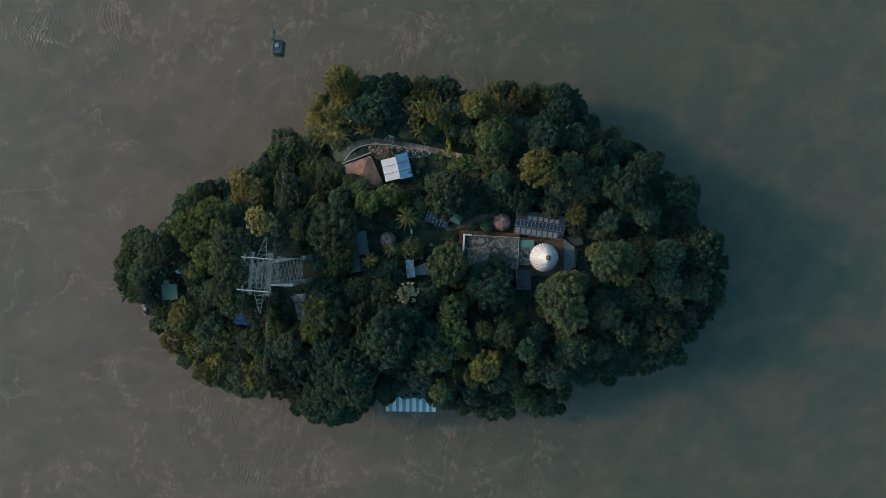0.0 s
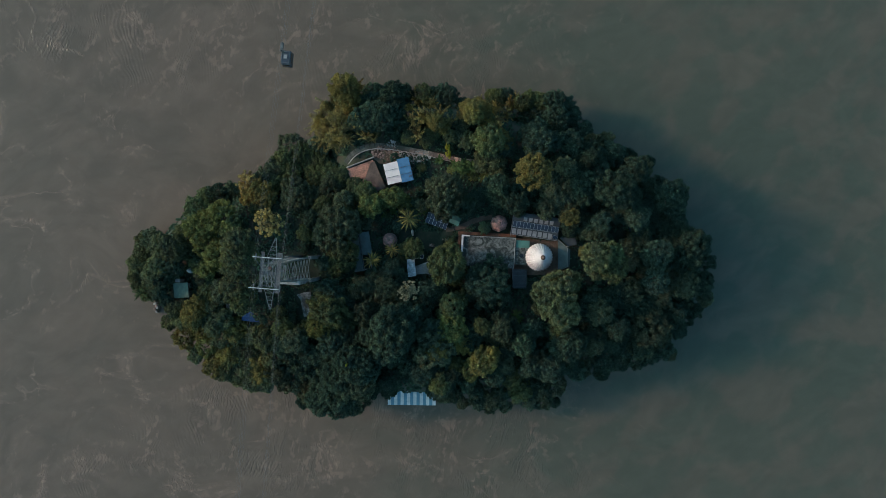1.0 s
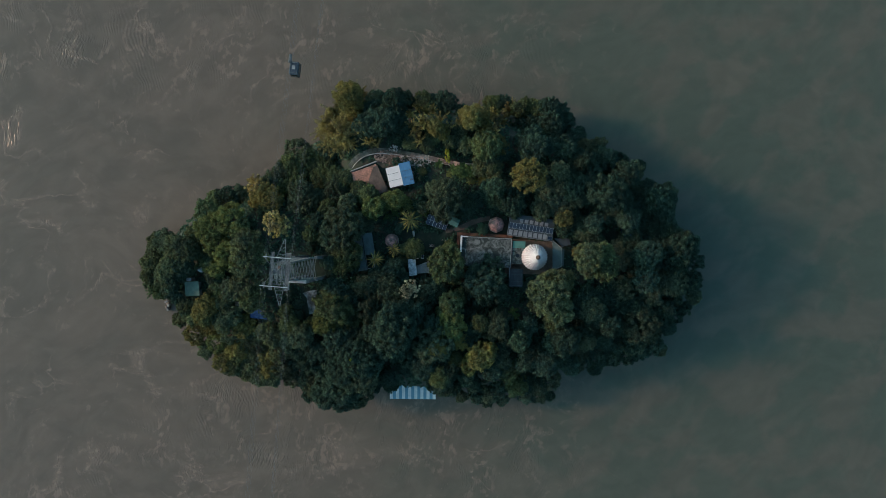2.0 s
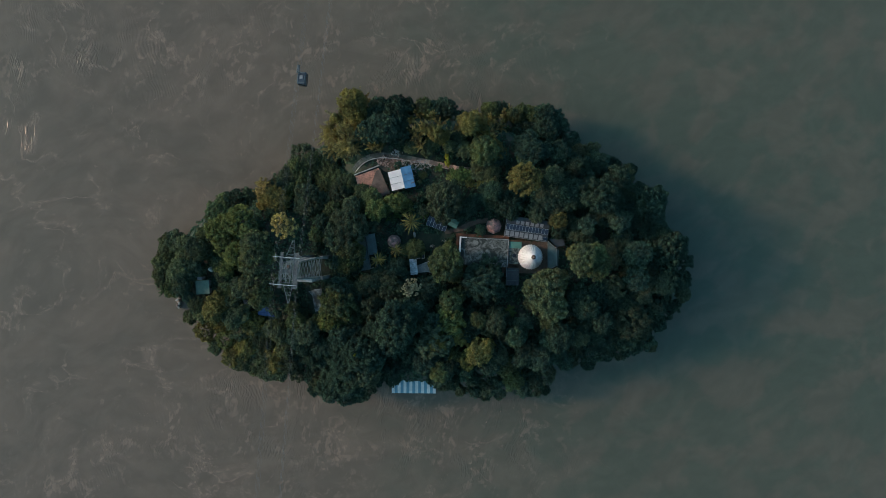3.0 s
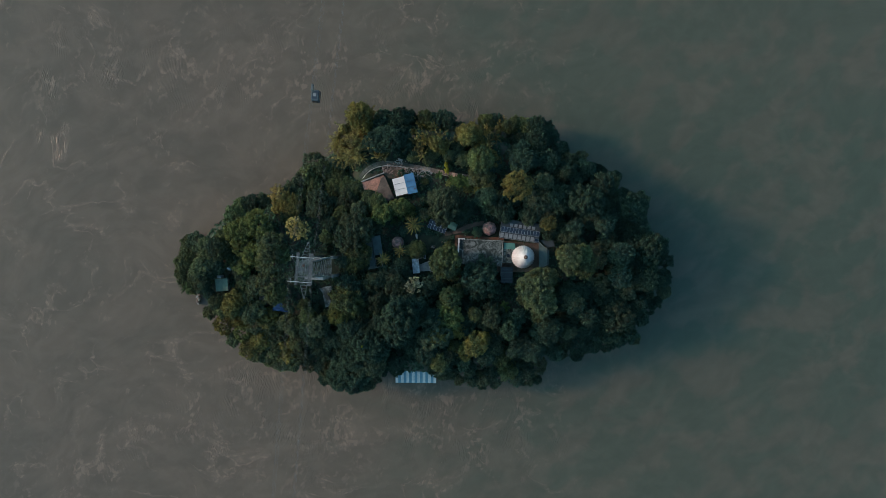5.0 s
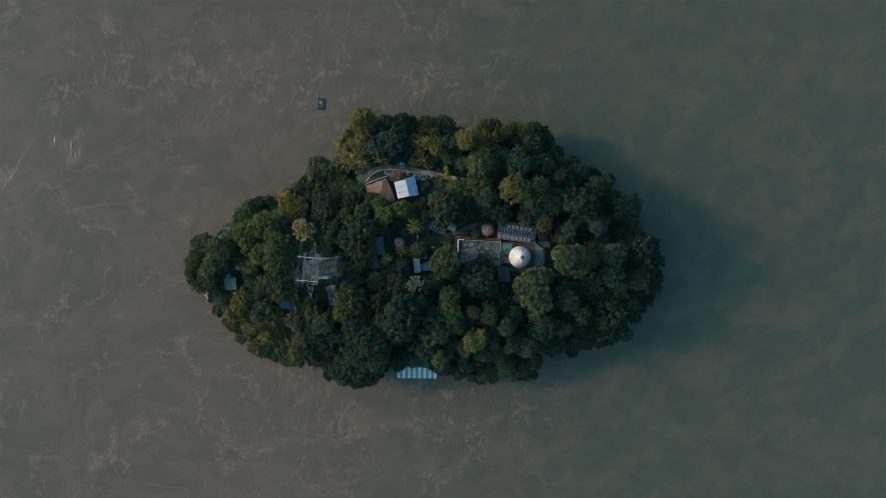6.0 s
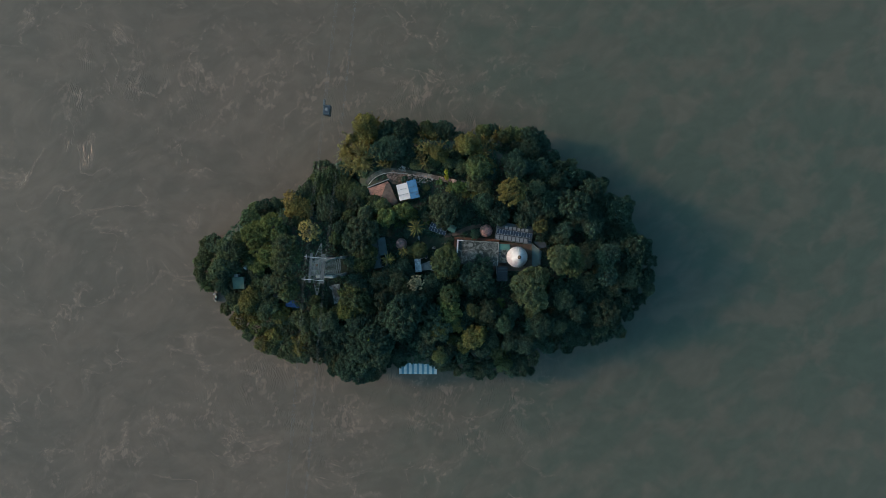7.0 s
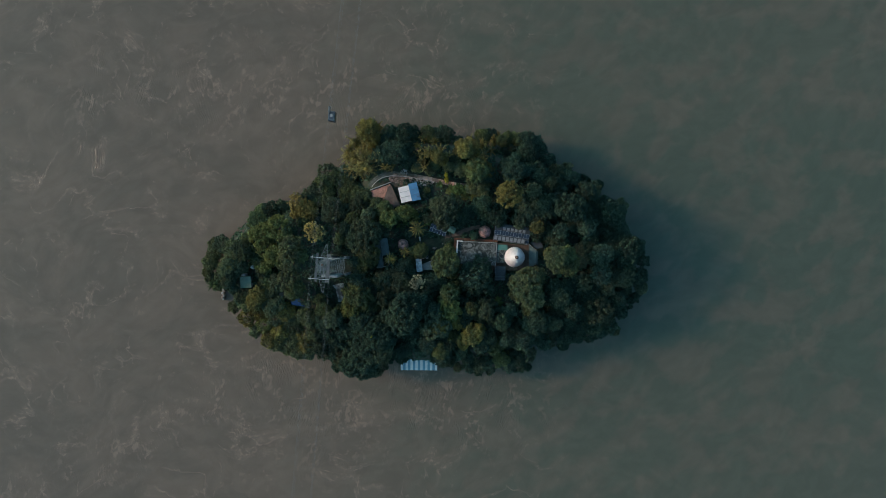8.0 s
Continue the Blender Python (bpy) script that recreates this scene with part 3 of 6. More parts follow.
for row in (
    ("L", -60.4, -26.0, 4.8, 11.0), ("L", -58.8, -29.7, 4.1, 8.3), ("L", -62.2, -30.6, 3.7, 7.8), ("L", -63.3, -39.1, 2.9, 6.9), ("L", -60.6, -35.6, 3.7, 7.8),
    ("O", -56.4, -34.8, 3.7, 7.8), ("O", -55.6, -38.9, 3.7, 7.8), ("L", -58.2, -40.7, 3.3, 7.3), ("L", -53.0, -24.5, 3.4, 20.9), ("L", -50.5, -25.9, 3.4, 21.7),
    ("L", -51.3, -32.5, 4.0, 10.5), ("S", -50.4, -38.0, 4.4, 8.7), ("L", -54.0, -40.7, 3.3, 7.3), ("S", -48.2, -41.2, 3.3, 7.3), ("D", -47.1, -36.4, 3.6, 7.8),
    ("D", -44.4, -27.0, 3.7, 24.4), ("S", -41.3, -25.5, 4.0, 24.8), ("G", -45.2, -21.8, 3.3, 24.0), ("G", -39.8, -22.9, 2.6, 23.2), ("D", -42.6, -30.4, 3.4, 22.5),
):
    tree(*row)
for row in (
    ("S", -45.2, 30.9, 4.7, 12.8), ("G", -46.8, 26.4, 3.9, 15.7), ("S", -49.8, 24.1, 3.1, 14.8), ("G", -42.2, 28.1, 3.9, 14.5), ("G", -45.4, 23.3, 3.9, 14.5),
    ("X", -56.2, 19.2, 4.5, 18.0), ("O", -51.7, 15.6, 4.2, 20.6), ("O", -55.5, 14.8, 3.4, 20.5), ("S", -52.2, 20.8, 3.9, 16.3), ("G", -48.9, 19.2, 3.1, 16.3),
    ("G", -52.4, 11.6, 3.0, 22.7), ("X", -46.2, 7.1, 4.8, 33.0), ("S", -42.6, 17.3, 4.9, 19.9), ("S", -40.4, 13.9, 4.1, 22.2), ("S", -43.8, 14.0, 3.0, 20.8),
):
    tree(*row)
for row in (
    ("G", -37.5, 22.6, 4.3, 14.0), ("G", -35.8, 25.7, 3.9, 14.1), ("G", -34.0, 22.4, 3.9, 15.5), ("B", -37.6, 38.7, 4.8, 11.1), ("B", -34.3, 43.6, 5.2, 11.5),
    ("B", -29.4, 48.7, 4.4, 10.7), ("B", -26.2, 50.0, 3.6, 10.0), ("B", -35.4, 32.5, 4.2, 17.0), ("B", -29.3, 34.2, 4.4, 25.1), ("B", -28.3, 42.5, 4.8, 12.3),
    ("B", -31.5, 31.1, 3.8, 20.7), ("G", -38.4, 27.4, 3.5, 13.5), ("B", -28.2, 31.5, 3.4, 21.7), ("B", -21.6, 31.7, 2.6, 25.5),
):
    tree(*row)
for row in (
    ("D", -21.7, 36.3, 4.4, 25.2), ("D", -20.7, 42.7, 4.7, 14.0), ("D", -15.5, 48.1, 5.2, 9.6), ("D", -17.2, 37.0, 4.4, 25.2), ("D", -13.9, 45.7, 4.0, 8.2),
    ("D", -14.3, 38.9, 4.1, 23.7), ("G", -20.3, 33.4, 3.3, 24.0), ("B", -19.4, 31.0, 2.2, 25.2), ("B", -9.8, 40.8, 3.0, 22.1), ("B", -8.1, 47.3, 3.2, 9.6),
    ("G", -5.6, 48.3, 4.1, 8.3), ("B", -5.8, 36.8, 3.6, 26.6), ("B", -8.8, 36.1, 3.3, 26.2), ("B", -6.6, 32.0, 2.9, 25.9), ("B", -3.1, 44.6, 2.8, 12.8),
    ("D", 1.0, 48.3, 4.1, 8.3), ("O", -2.1, 35.7, 3.3, 24.0), ("O", 0.2, 34.2, 3.0, 23.6), ("G", -2.9, 32.8, 2.6, 23.2), ("L", -9.7, 31.3, 2.2, 22.8),
    ("B", -0.6, 38.4, 3.3, 26.0), ("L", -4.4, 30.5, 2.6, 23.2), ("B", 2.4, 36.2, 2.9, 25.9), ("L", 2.4, 31.7, 2.6, 23.2),
):
    tree(*row)
for row in (
    ("O", 7.8, 39.1, 3.7, 22.7), ("O", 10.3, 40.7, 3.8, 18.9), ("O", 12.3, 35.8, 3.0, 23.6), ("G", 16.0, 47.6, 3.7, 7.8), ("B", 15.2, 41.3, 3.1, 16.9),
    ("B", 15.1, 34.6, 3.3, 26.2), ("B", 20.8, 45.5, 4.0, 10.4), ("B", 18.7, 38.9, 3.0, 20.7), ("B", 22.5, 48.2, 2.8, 9.2), ("G", 24.3, 46.0, 3.3, 7.3),
    ("G", 12.9, 30.1, 5.1, 26.1), ("O", 15.9, 30.2, 4.4, 24.0), ("L", 12.9, 26.5, 4.4, 25.3), ("L", 14.5, 23.5, 4.0, 24.8), ("S", 10.8, 23.7, 2.6, 23.2),
    ("D", 17.5, 28.1, 3.3, 24.0), ("L", 5.5, 35.0, 3.0, 23.6), ("L", 7.0, 30.5, 3.0, 23.6), ("D", 6.3, 45.4, 2.4, 7.0),
):
    tree(*row)
for row in (
    ("G", 29.1, 44.8, 4.8, 9.2), ("D", 33.4, 45.8, 4.1, 8.3), ("D", 27.5, 41.6, 4.4, 8.7), ("D", 32.4, 40.7, 4.8, 9.2), ("D", 37.5, 43.4, 4.1, 8.3),
    ("D", 26.5, 32.5, 4.4, 25.1), ("D", 35.1, 36.7, 4.8, 12.0), ("D", 39.3, 41.0, 3.3, 7.3), ("D", 24.4, 32.7, 3.3, 24.0), ("D", 30.4, 30.4, 3.7, 24.4),
    ("G", 25.8, 28.1, 3.7, 24.4), ("D", 36.0, 29.9, 4.1, 23.1), ("D", 42.6, 35.9, 3.7, 7.8), ("S", 44.9, 31.1, 4.4, 11.7), ("D", 40.3, 25.9, 4.1, 24.0),
    ("D", 49.1, 30.0, 4.0, 8.2), ("S", 50.3, 33.6, 2.9, 6.9), ("O", 24.4, 20.9, 5.6, 33.0), ("D", 33.3, 23.5, 4.0, 24.8), ("D", 34.2, 20.6, 3.3, 24.0),
    ("D", 37.1, 22.8, 3.7, 24.4), ("D", 43.3, 22.9, 3.7, 23.9),
):
    tree(*row)
for row in (
    ("D", 52.3, 28.3, 4.0, 8.9), ("D", 55.5, 26.2, 4.8, 12.1), ("S", 60.1, 24.8, 3.6, 9.9), ("D", 56.0, 20.3, 3.4, 19.9), ("D", 62.9, 26.6, 2.4, 6.4),
    ("D", 47.3, 16.3, 5.7, 30.0), ("D", 53.1, 15.5, 4.1, 21.9), ("D", 50.5, 10.7, 4.4, 25.3), ("D", 56.2, 10.9, 4.1, 21.9), ("D", 46.2, 13.0, 3.7, 24.4),
    ("D", 43.9, 17.5, 3.7, 24.4), ("D", 39.9, 17.4, 4.8, 25.7), ("D", 37.1, 14.5, 4.0, 24.8), ("S", 35.7, 16.8, 3.3, 24.0), ("S", 31.0, 16.7, 4.4, 25.3),
    ("D", 28.8, 19.8, 3.7, 24.4), ("D", 32.6, 13.0, 3.7, 24.4), ("D", 43.9, 10.7, 3.7, 24.4), ("S", 41.6, 6.2, 4.0, 24.8), ("D", 44.8, 3.2, 3.3, 24.0),
):
    tree(*row)
for row in (
    ("D", 58.7, 16.3, 3.4, 21.1), ("D", 62.8, 18.2, 3.8, 18.4), ("D", 64.8, 14.8, 5.3, 21.7), ("S", 71.8, 18.5, 3.3, 7.3), ("D", 60.9, 12.5, 3.8, 21.5),
    ("D", 66.5, 10.2, 3.4, 20.8), ("D", 59.3, 7.8, 3.8, 21.5), ("D", 55.6, 3.2, 4.1, 23.5), ("D", 62.4, 6.3, 3.8, 21.5), ("D", 67.3, 7.1, 3.0, 20.6),
    ("D", 68.4, 3.2, 4.1, 21.9), ("D", 70.4, 0.2, 5.6, 23.3), ("D", 77.8, 1.8, 3.6, 9.9), ("D", 63.8, 1.7, 4.1, 21.9), ("D", 60.0, 0.2, 4.1, 21.9),
    ("D", 81.2, -4.0, 2.9, 6.9), ("D", 69.9, -4.4, 4.5, 22.2), ("D", 80.2, -9.8, 3.3, 7.3), ("D", 66.1, -3.7, 4.1, 21.9), ("D", 60.7, -2.9, 4.5, 22.3),
    ("D", 55.7, -1.4, 3.7, 23.1), ("S", 59.2, -7.5, 4.1, 21.9), ("S", 63.7, -8.3, 4.5, 22.3), ("S", 69.3, -9.8, 4.5, 21.9), ("S", 80.3, -14.9, 2.9, 6.9),
    ("D", 57.7, -11.4, 4.1, 21.9), ("S", 62.3, -13.7, 4.1, 21.9), ("D", 69.7, -14.7, 4.2, 18.9), ("D", 77.0, -18.7, 2.9, 6.9),
):
    tree(*row)
for row in (
    ("T", 15.9, 15.2, 4.4, 25.3), ("T", 13.8, 17.5, 3.3, 24.0), ("D", 20.5, 14.4, 4.4, 25.3), ("D", 22.8, 16.8, 3.7, 24.4), ("S", 28.8, 11.5, 3.7, 24.4),
    ("S", 35.9, 9.6, 3.8, 24.8), ("D", 36.0, 6.2, 3.3, 24.0), ("D", 36.4, 10.7, 3.7, 24.4), ("D", 39.5, 8.5, 3.3, 24.0),
    ("S", 0.9, 15.0, 6.5, 27.7), ("S", 0.2, 11.0, 3.7, 24.4), ("S", -2.1, 17.5, 3.3, 24.0), ("S", 4.7, 14.5, 3.0, 23.6), ("D", 7.7, 12.3, 3.3, 24.0),
    ("D", 10.0, 14.5, 3.0, 23.6), ("D", 6.2, 10.5, 2.2, 22.8),
):
    tree(*row)
for row in (
    ("G", 1.3, -4.0, 5.8, 26.9), ("G", 2.4, 0.2, 3.0, 23.6), ("G", -0.6, -6.2, 3.0, 23.6), ("G", 3.6, -7.4, 3.3, 24.0), ("D", 12.8, -9.5, 6.2, 27.3),
    ("D", 14.5, -5.1, 3.7, 24.4), ("D", 10.0, -7.4, 3.3, 24.0), ("D", 16.5, -12.7, 3.3, 24.0), ("D", 11.5, -13.4, 4.0, 24.8), ("D", 8.5, -12.0, 3.0, 23.6),
    ("T", 12.0, 6.0, 2.2, 20.5), ("L", 30.9, -12.3, 6.1, 31.0), ("L", 35.6, -8.9, 3.7, 24.4), ("L", 28.7, -11.9, 4.4, 25.3), ("L", 33.3, -17.5, 5.0, 30.0),
    ("L", 30.3, -16.4, 4.0, 24.8), ("L", 28.1, -15.7, 3.3, 24.0), ("L", 32.7, -8.5, 3.3, 24.0), ("G", 37.2, -13.5, 3.3, 24.0), ("G", 32.6, -22.5, 3.7, 24.4),
):
    tree(*row)
for row in (
    ("L", 40.6, -2.0, 4.6, 35.0), ("G", 45.0, -1.6, 4.0, 33.0), ("G", 45.9, -5.2, 4.2, 33.0), ("L", 42.2, -5.4, 3.7, 32.0), ("O", 38.6, -0.8, 2.4, 31.0),
    ("S", 50.8, 0.2, 3.3, 24.0), ("S", 52.3, -3.6, 3.3, 24.0), ("D", 41.7, -10.4, 3.5, 17.4), ("D", 42.2, -14.9, 4.8, 25.7), ("D", 44.5, -19.4, 4.4, 25.3),
    ("D", 40.1, -17.9, 4.0, 24.8), ("D", 47.6, -13.4, 4.0, 24.8), ("S", 52.4, -12.0, 4.1, 23.9), ("D", 51.2, -16.6, 4.5, 23.1), ("D", 56.2, -16.7, 4.1, 21.9),
    ("D", 49.9, -22.8, 4.5, 22.3), ("D", 55.3, -22.8, 4.5, 22.2), ("D", 59.1, -19.8, 4.5, 22.3), ("D", 64.4, -19.2, 4.2, 20.4), ("D", 73.4, -20.6, 3.7, 7.8),
    ("D", 71.8, -24.8, 3.3, 7.3),
):
    tree(*row)
for row in (
    ("S", 64.5, -25.9, 4.4, 11.5), ("S", 60.1, -29.4, 4.8, 10.2), ("D", 67.6, -30.6, 3.7, 7.8), ("S", 69.6, -32.1, 2.4, 6.4), ("D", 53.3, -28.4, 4.3, 16.4),
    ("D", 46.3, -26.0, 4.5, 21.7), ("D", 41.7, -24.0, 4.1, 24.5), ("S", 42.6, -31.1, 4.3, 14.4), ("D", 49.1, -33.8, 4.4, 8.7), ("D", 54.2, -34.4, 3.7, 7.8),
    ("D", 35.5, -27.7, 4.4, 25.2), ("D", 35.2, -32.5, 3.8, 19.5), ("S", 42.6, -36.4, 3.7, 7.8), ("D", 48.6, -37.9, 2.9, 6.9), ("D", 59.3, -34.0, 3.3, 7.3),
    ("D", 63.5, -32.3, 3.3, 7.3), ("D", 37.2, -24.8, 3.3, 24.0), ("D", 32.7, -27.1, 3.3, 24.0),
):
    tree(*row)
for row in (
    ("T", 22.8, -25.5, 4.0, 24.8), ("D", 18.3, -22.5, 3.7, 24.4), ("D", 16.0, -20.3, 3.3, 24.0), ("S", 14.5, -24.1, 3.3, 24.0), ("D", 19.1, -27.8, 3.3, 24.0),
    ("D", 25.1, -22.5, 3.3, 24.0), ("D", 26.6, -30.1, 3.3, 24.0), ("D", 29.1, -33.4, 4.1, 23.0), ("D", 24.3, -33.1, 3.7, 24.4), ("S", 34.2, -41.4, 4.1, 8.3),
    ("D", 31.0, -46.2, 3.3, 7.3), ("D", 26.8, -46.2, 3.3, 7.3), ("D", 34.5, -47.1, 2.0, 5.9), ("G", 23.4, -42.9, 4.4, 8.7), ("G", 19.2, -36.4, 3.3, 22.7),
    ("S", 17.5, -32.4, 3.3, 24.0), ("D", 14.5, -36.2, 3.3, 23.9), ("D", 17.6, -44.8, 3.7, 7.8), ("D", 14.4, -48.4, 2.4, 6.4), ("D", 19.4, -48.4, 2.4, 6.4),
    ("D", 11.0, -46.1, 3.7, 7.8), ("D", 9.5, -40.3, 3.0, 19.3), ("T", 7.0, -37.8, 3.0, 23.3), ("Y", 7.7, -34.6, 3.3, 24.0), ("O", 11.4, -31.3, 5.1, 26.1),
    ("O", 10.0, -29.3, 3.3, 24.0), ("O", 13.8, -29.3, 3.3, 24.0), ("D", 15.3, -33.2, 3.0, 23.6),
):
    tree(*row)
for row in (
    ("Y", 2.4, -22.3, 5.1, 26.1), ("O", 5.4, -26.3, 3.7, 24.4), ("D", 9.2, -22.5, 4.0, 24.8), ("D", 7.0, -19.5, 3.3, 24.0), ("G", 2.4, -16.4, 4.4, 25.3),
    ("G", 4.7, -14.2, 3.3, 24.0), ("G", 0.9, -18.3, 3.0, 23.6), ("D", 8.5, -26.3, 3.3, 24.0), ("S", -2.8, -27.4, 6.2, 27.3), ("O", -5.2, -30.2, 3.0, 23.6),
    ("D", 0.2, -31.7, 3.0, 23.6), ("D", -7.4, -20.2, 4.0, 24.8), ("S", -9.7, -18.0, 3.3, 24.0), ("D", -13.8, -21.8, 7.2, 31.0), ("D", -17.1, -26.9, 4.8, 25.7),
    ("D", -12.6, -28.4, 4.8, 25.7), ("D", -19.4, -23.9, 4.4, 25.3), ("D", -15.6, -17.9, 4.8, 25.7), ("D", -10.4, -23.9, 4.4, 25.3), ("D", -20.2, -20.2, 3.7, 24.4),
    ("D", -21.7, -16.5, 3.7, 24.4), ("S", -18.7, -14.9, 3.7, 24.4), ("S", -14.2, -14.9, 3.7, 24.4), ("D", -10.5, -14.6, 2.6, 23.2),
):
    tree(*row)
for row in (
    ("W", -9.2, -11.3, 3.6, 31.0), ("D", -3.6, -11.9, 3.7, 24.4), ("D", -0.6, -12.7, 3.3, 24.0), ("D", -5.1, -15.7, 3.3, 24.0), ("D", -9.7, -31.6, 3.7, 24.4),
    ("S", -6.7, -33.1, 3.3, 24.0), ("D", -2.7, -35.3, 3.0, 23.6), ("D", -12.0, -34.5, 2.2, 22.8), ("G", -0.6, -37.6, 3.7, 24.4), ("D", 2.4, -36.2, 3.3, 24.0),
    ("D", 3.3, -42.0, 3.5, 17.4), ("S", 0.2, -43.7, 2.8, 12.6), ("S", 6.0, -47.0, 2.4, 6.4), ("D", -2.1, -33.2, 3.0, 23.6), ("G", 3.9, -32.4, 3.0, 23.6),
):
    tree(*row)
for row in (
    ("G", -31.8, -17.0, 6.5, 27.7), ("Y", -34.5, -20.9, 4.4, 25.3), ("G", -29.2, -19.4, 4.4, 25.3), ("D", -31.4, -12.6, 4.4, 25.3), ("D", -27.8, -14.9, 3.7, 24.4),
    ("G", -35.9, -18.9, 2.2, 22.8), ("G", -26.4, -21.1, 3.0, 23.6), ("D", -30.7, -26.9, 4.4, 25.3), ("D", -26.1, -29.9, 4.8, 25.7), ("D", -21.5, -32.8, 5.5, 26.5),
    ("D", -27.7, -36.0, 5.5, 25.6), ("D", -30.8, -33.1, 3.7, 24.4), ("S", -23.4, -37.8, 4.8, 23.8), ("D", -20.2, -30.0, 3.7, 24.4), ("D", -33.9, -29.3, 3.3, 24.0),
    ("D", -36.8, -30.0, 3.7, 24.4), ("D", -36.4, -35.6, 3.8, 19.5), ("D", -41.2, -37.1, 4.0, 12.1), ("D", -44.0, -41.5, 3.3, 7.3), ("S", -40.5, -43.8, 4.1, 8.3),
    ("D", -37.1, -45.9, 4.4, 8.7), ("D", -32.2, -48.0, 4.1, 8.3), ("D", -28.1, -48.1, 3.7, 7.8), ("D", -42.4, -46.6, 2.9, 6.9), ("S", -25.6, -46.0, 4.1, 8.3),
    ("D", -20.0, -39.8, 3.8, 20.4), ("D", -15.8, -38.1, 3.3, 23.4), ("D", -27.5, -25.5, 3.7, 24.4), ("D", -24.1, -25.6, 3.3, 24.0),
):
    tree(*row)
for row in (
    ("S", -28.9, 6.9, 6.2, 27.3), ("S", -32.2, 3.2, 4.4, 25.3), ("G", -27.8, 10.7, 3.3, 24.0), ("S", -26.2, 6.2, 4.0, 24.8), ("D", -33.9, 6.2, 3.0, 23.6),
    ("G", -27.6, -1.4, 4.8, 25.7), ("G", -30.7, -4.4, 4.0, 24.8), ("D", -26.7, -5.2, 3.0, 23.6), ("Y", -20.2, 12.2, 3.7, 24.4), ("Y", -14.2, 14.5, 4.0, 24.8),
    ("Y", -11.2, 13.0, 3.0, 23.6), ("Y", -17.3, 13.5, 3.0, 23.6), ("G", -22.1, 16.2, 3.7, 21.0), ("G", -25.8, 15.4, 3.4, 22.0), ("D", -18.9, 10.0, 2.2, 22.8),
    ("G", -8.2, 0.2, 3.3, 24.0), ("G", -10.8, 0.2, 2.2, 22.8), ("D", -14.2, -5.9, 3.7, 24.4), ("D", -16.5, -7.7, 3.7, 24.4), ("D", -18.8, -7.7, 3.0, 23.6),
    ("D", -20.2, -10.7, 4.0, 24.8), ("S", -15.6, -11.9, 4.4, 25.3), ("D", -11.9, -8.2, 2.2, 22.8), ("S", -23.3, -10.7, 3.7, 24.4), ("S", -12.0, -3.7, 2.2, 22.8),
    ("S", -21.9, 7.7, 2.6, 23.2), ("D", -12.8, 6.5, 2.2, 22.8), ("S", -5.9, 12.3, 2.2, 22.8), ("S", -37.2, 15.7, 3.0, 19.3), ("S", -32.5, 17.2, 4.2, 19.4),
    ("G", -30.1, 20.3, 3.8, 19.2), ("S", -27.9, 13.8, 3.0, 23.3), ("G", -34.1, 12.3, 3.3, 22.9), ("D", -37.0, 8.5, 3.0, 23.6), ("G", -38.5, 4.7, 3.0, 23.6),
):
    tree(*row)
for row in (
    ("S", -20.6, 48.3, 4.1, 8.3), ("D", -11.5, 49.3, 3.7, 7.8), ("D", -1.5, 47.6, 3.7, 7.8), ("B", -3.6, 37.5, 3.6, 26.6), ("B", 4.7, 37.7, 2.9, 25.8),
    ("B", 10.9, 46.5, 2.8, 9.2), ("D", 19.4, 48.3, 2.9, 6.9), ("G", 26.1, 47.3, 2.9, 6.9), ("D", -12.4, 35.3, 3.7, 24.4), ("S", -8.6, 33.9, 3.0, 23.6),
    ("G", -24.0, 45.9, 3.7, 7.8), ("B", -24.6, 34.9, 3.3, 26.2), ("B", -30.7, 40.8, 4.4, 12.2), ("B", -32.0, 47.2, 3.6, 10.0), ("B", -34.4, 36.9, 3.9, 13.8),
    ("D", -30.6, 45.8, 4.1, 8.3), ("D", -35.8, 30.5, 3.5, 14.1), ("L", -56.5, -15.1, 3.7, 24.4), ("D", -50.7, -20.0, 1.5, 21.9), ("G", -46.2, -18.1, 2.6, 23.2),
):
    tree(*row)
for row in (
    ("L", -91.4, 0.2, 3.7, 7.8), ("L", -92.7, -2.3, 3.3, 7.3), ("L", -93.9, -10.7, 2.9, 6.9), ("L", -90.7, -13.2, 3.3, 7.3), ("D", -81.1, -12.6, 2.7, 19.5),
    ("D", -79.9, -15.1, 2.3, 18.6), ("D", -79.5, -19.4, 2.3, 13.1), ("L", -75.0, -16.6, 2.6, 19.7), ("L", -79.6, -1.8, 3.8, 21.0), ("L", -75.2, 0.5, 3.0, 20.2),
    ("S", -78.9, -7.9, 2.6, 19.7), ("G", -70.3, -4.2, 3.0, 20.2), ("D", -2.2, -41.2, 2.8, 19.1), ("D", -15.9, -41.5, 2.7, 16.6), ("G", -28.6, 21.9, 2.3, 18.4),
    ("G", -24.9, 18.6, 2.6, 20.0), ("G", -20.6, 16.2, 2.3, 20.0), ("L", -79.4, -2.2, 3.4, 20.6), ("L", -82.9, -6.8, 3.4, 20.0), ("L", -66.5, -18.4, 2.6, 19.7),
    ("L", -68.8, -16.1, 2.6, 19.7),
):
    tree(*row)
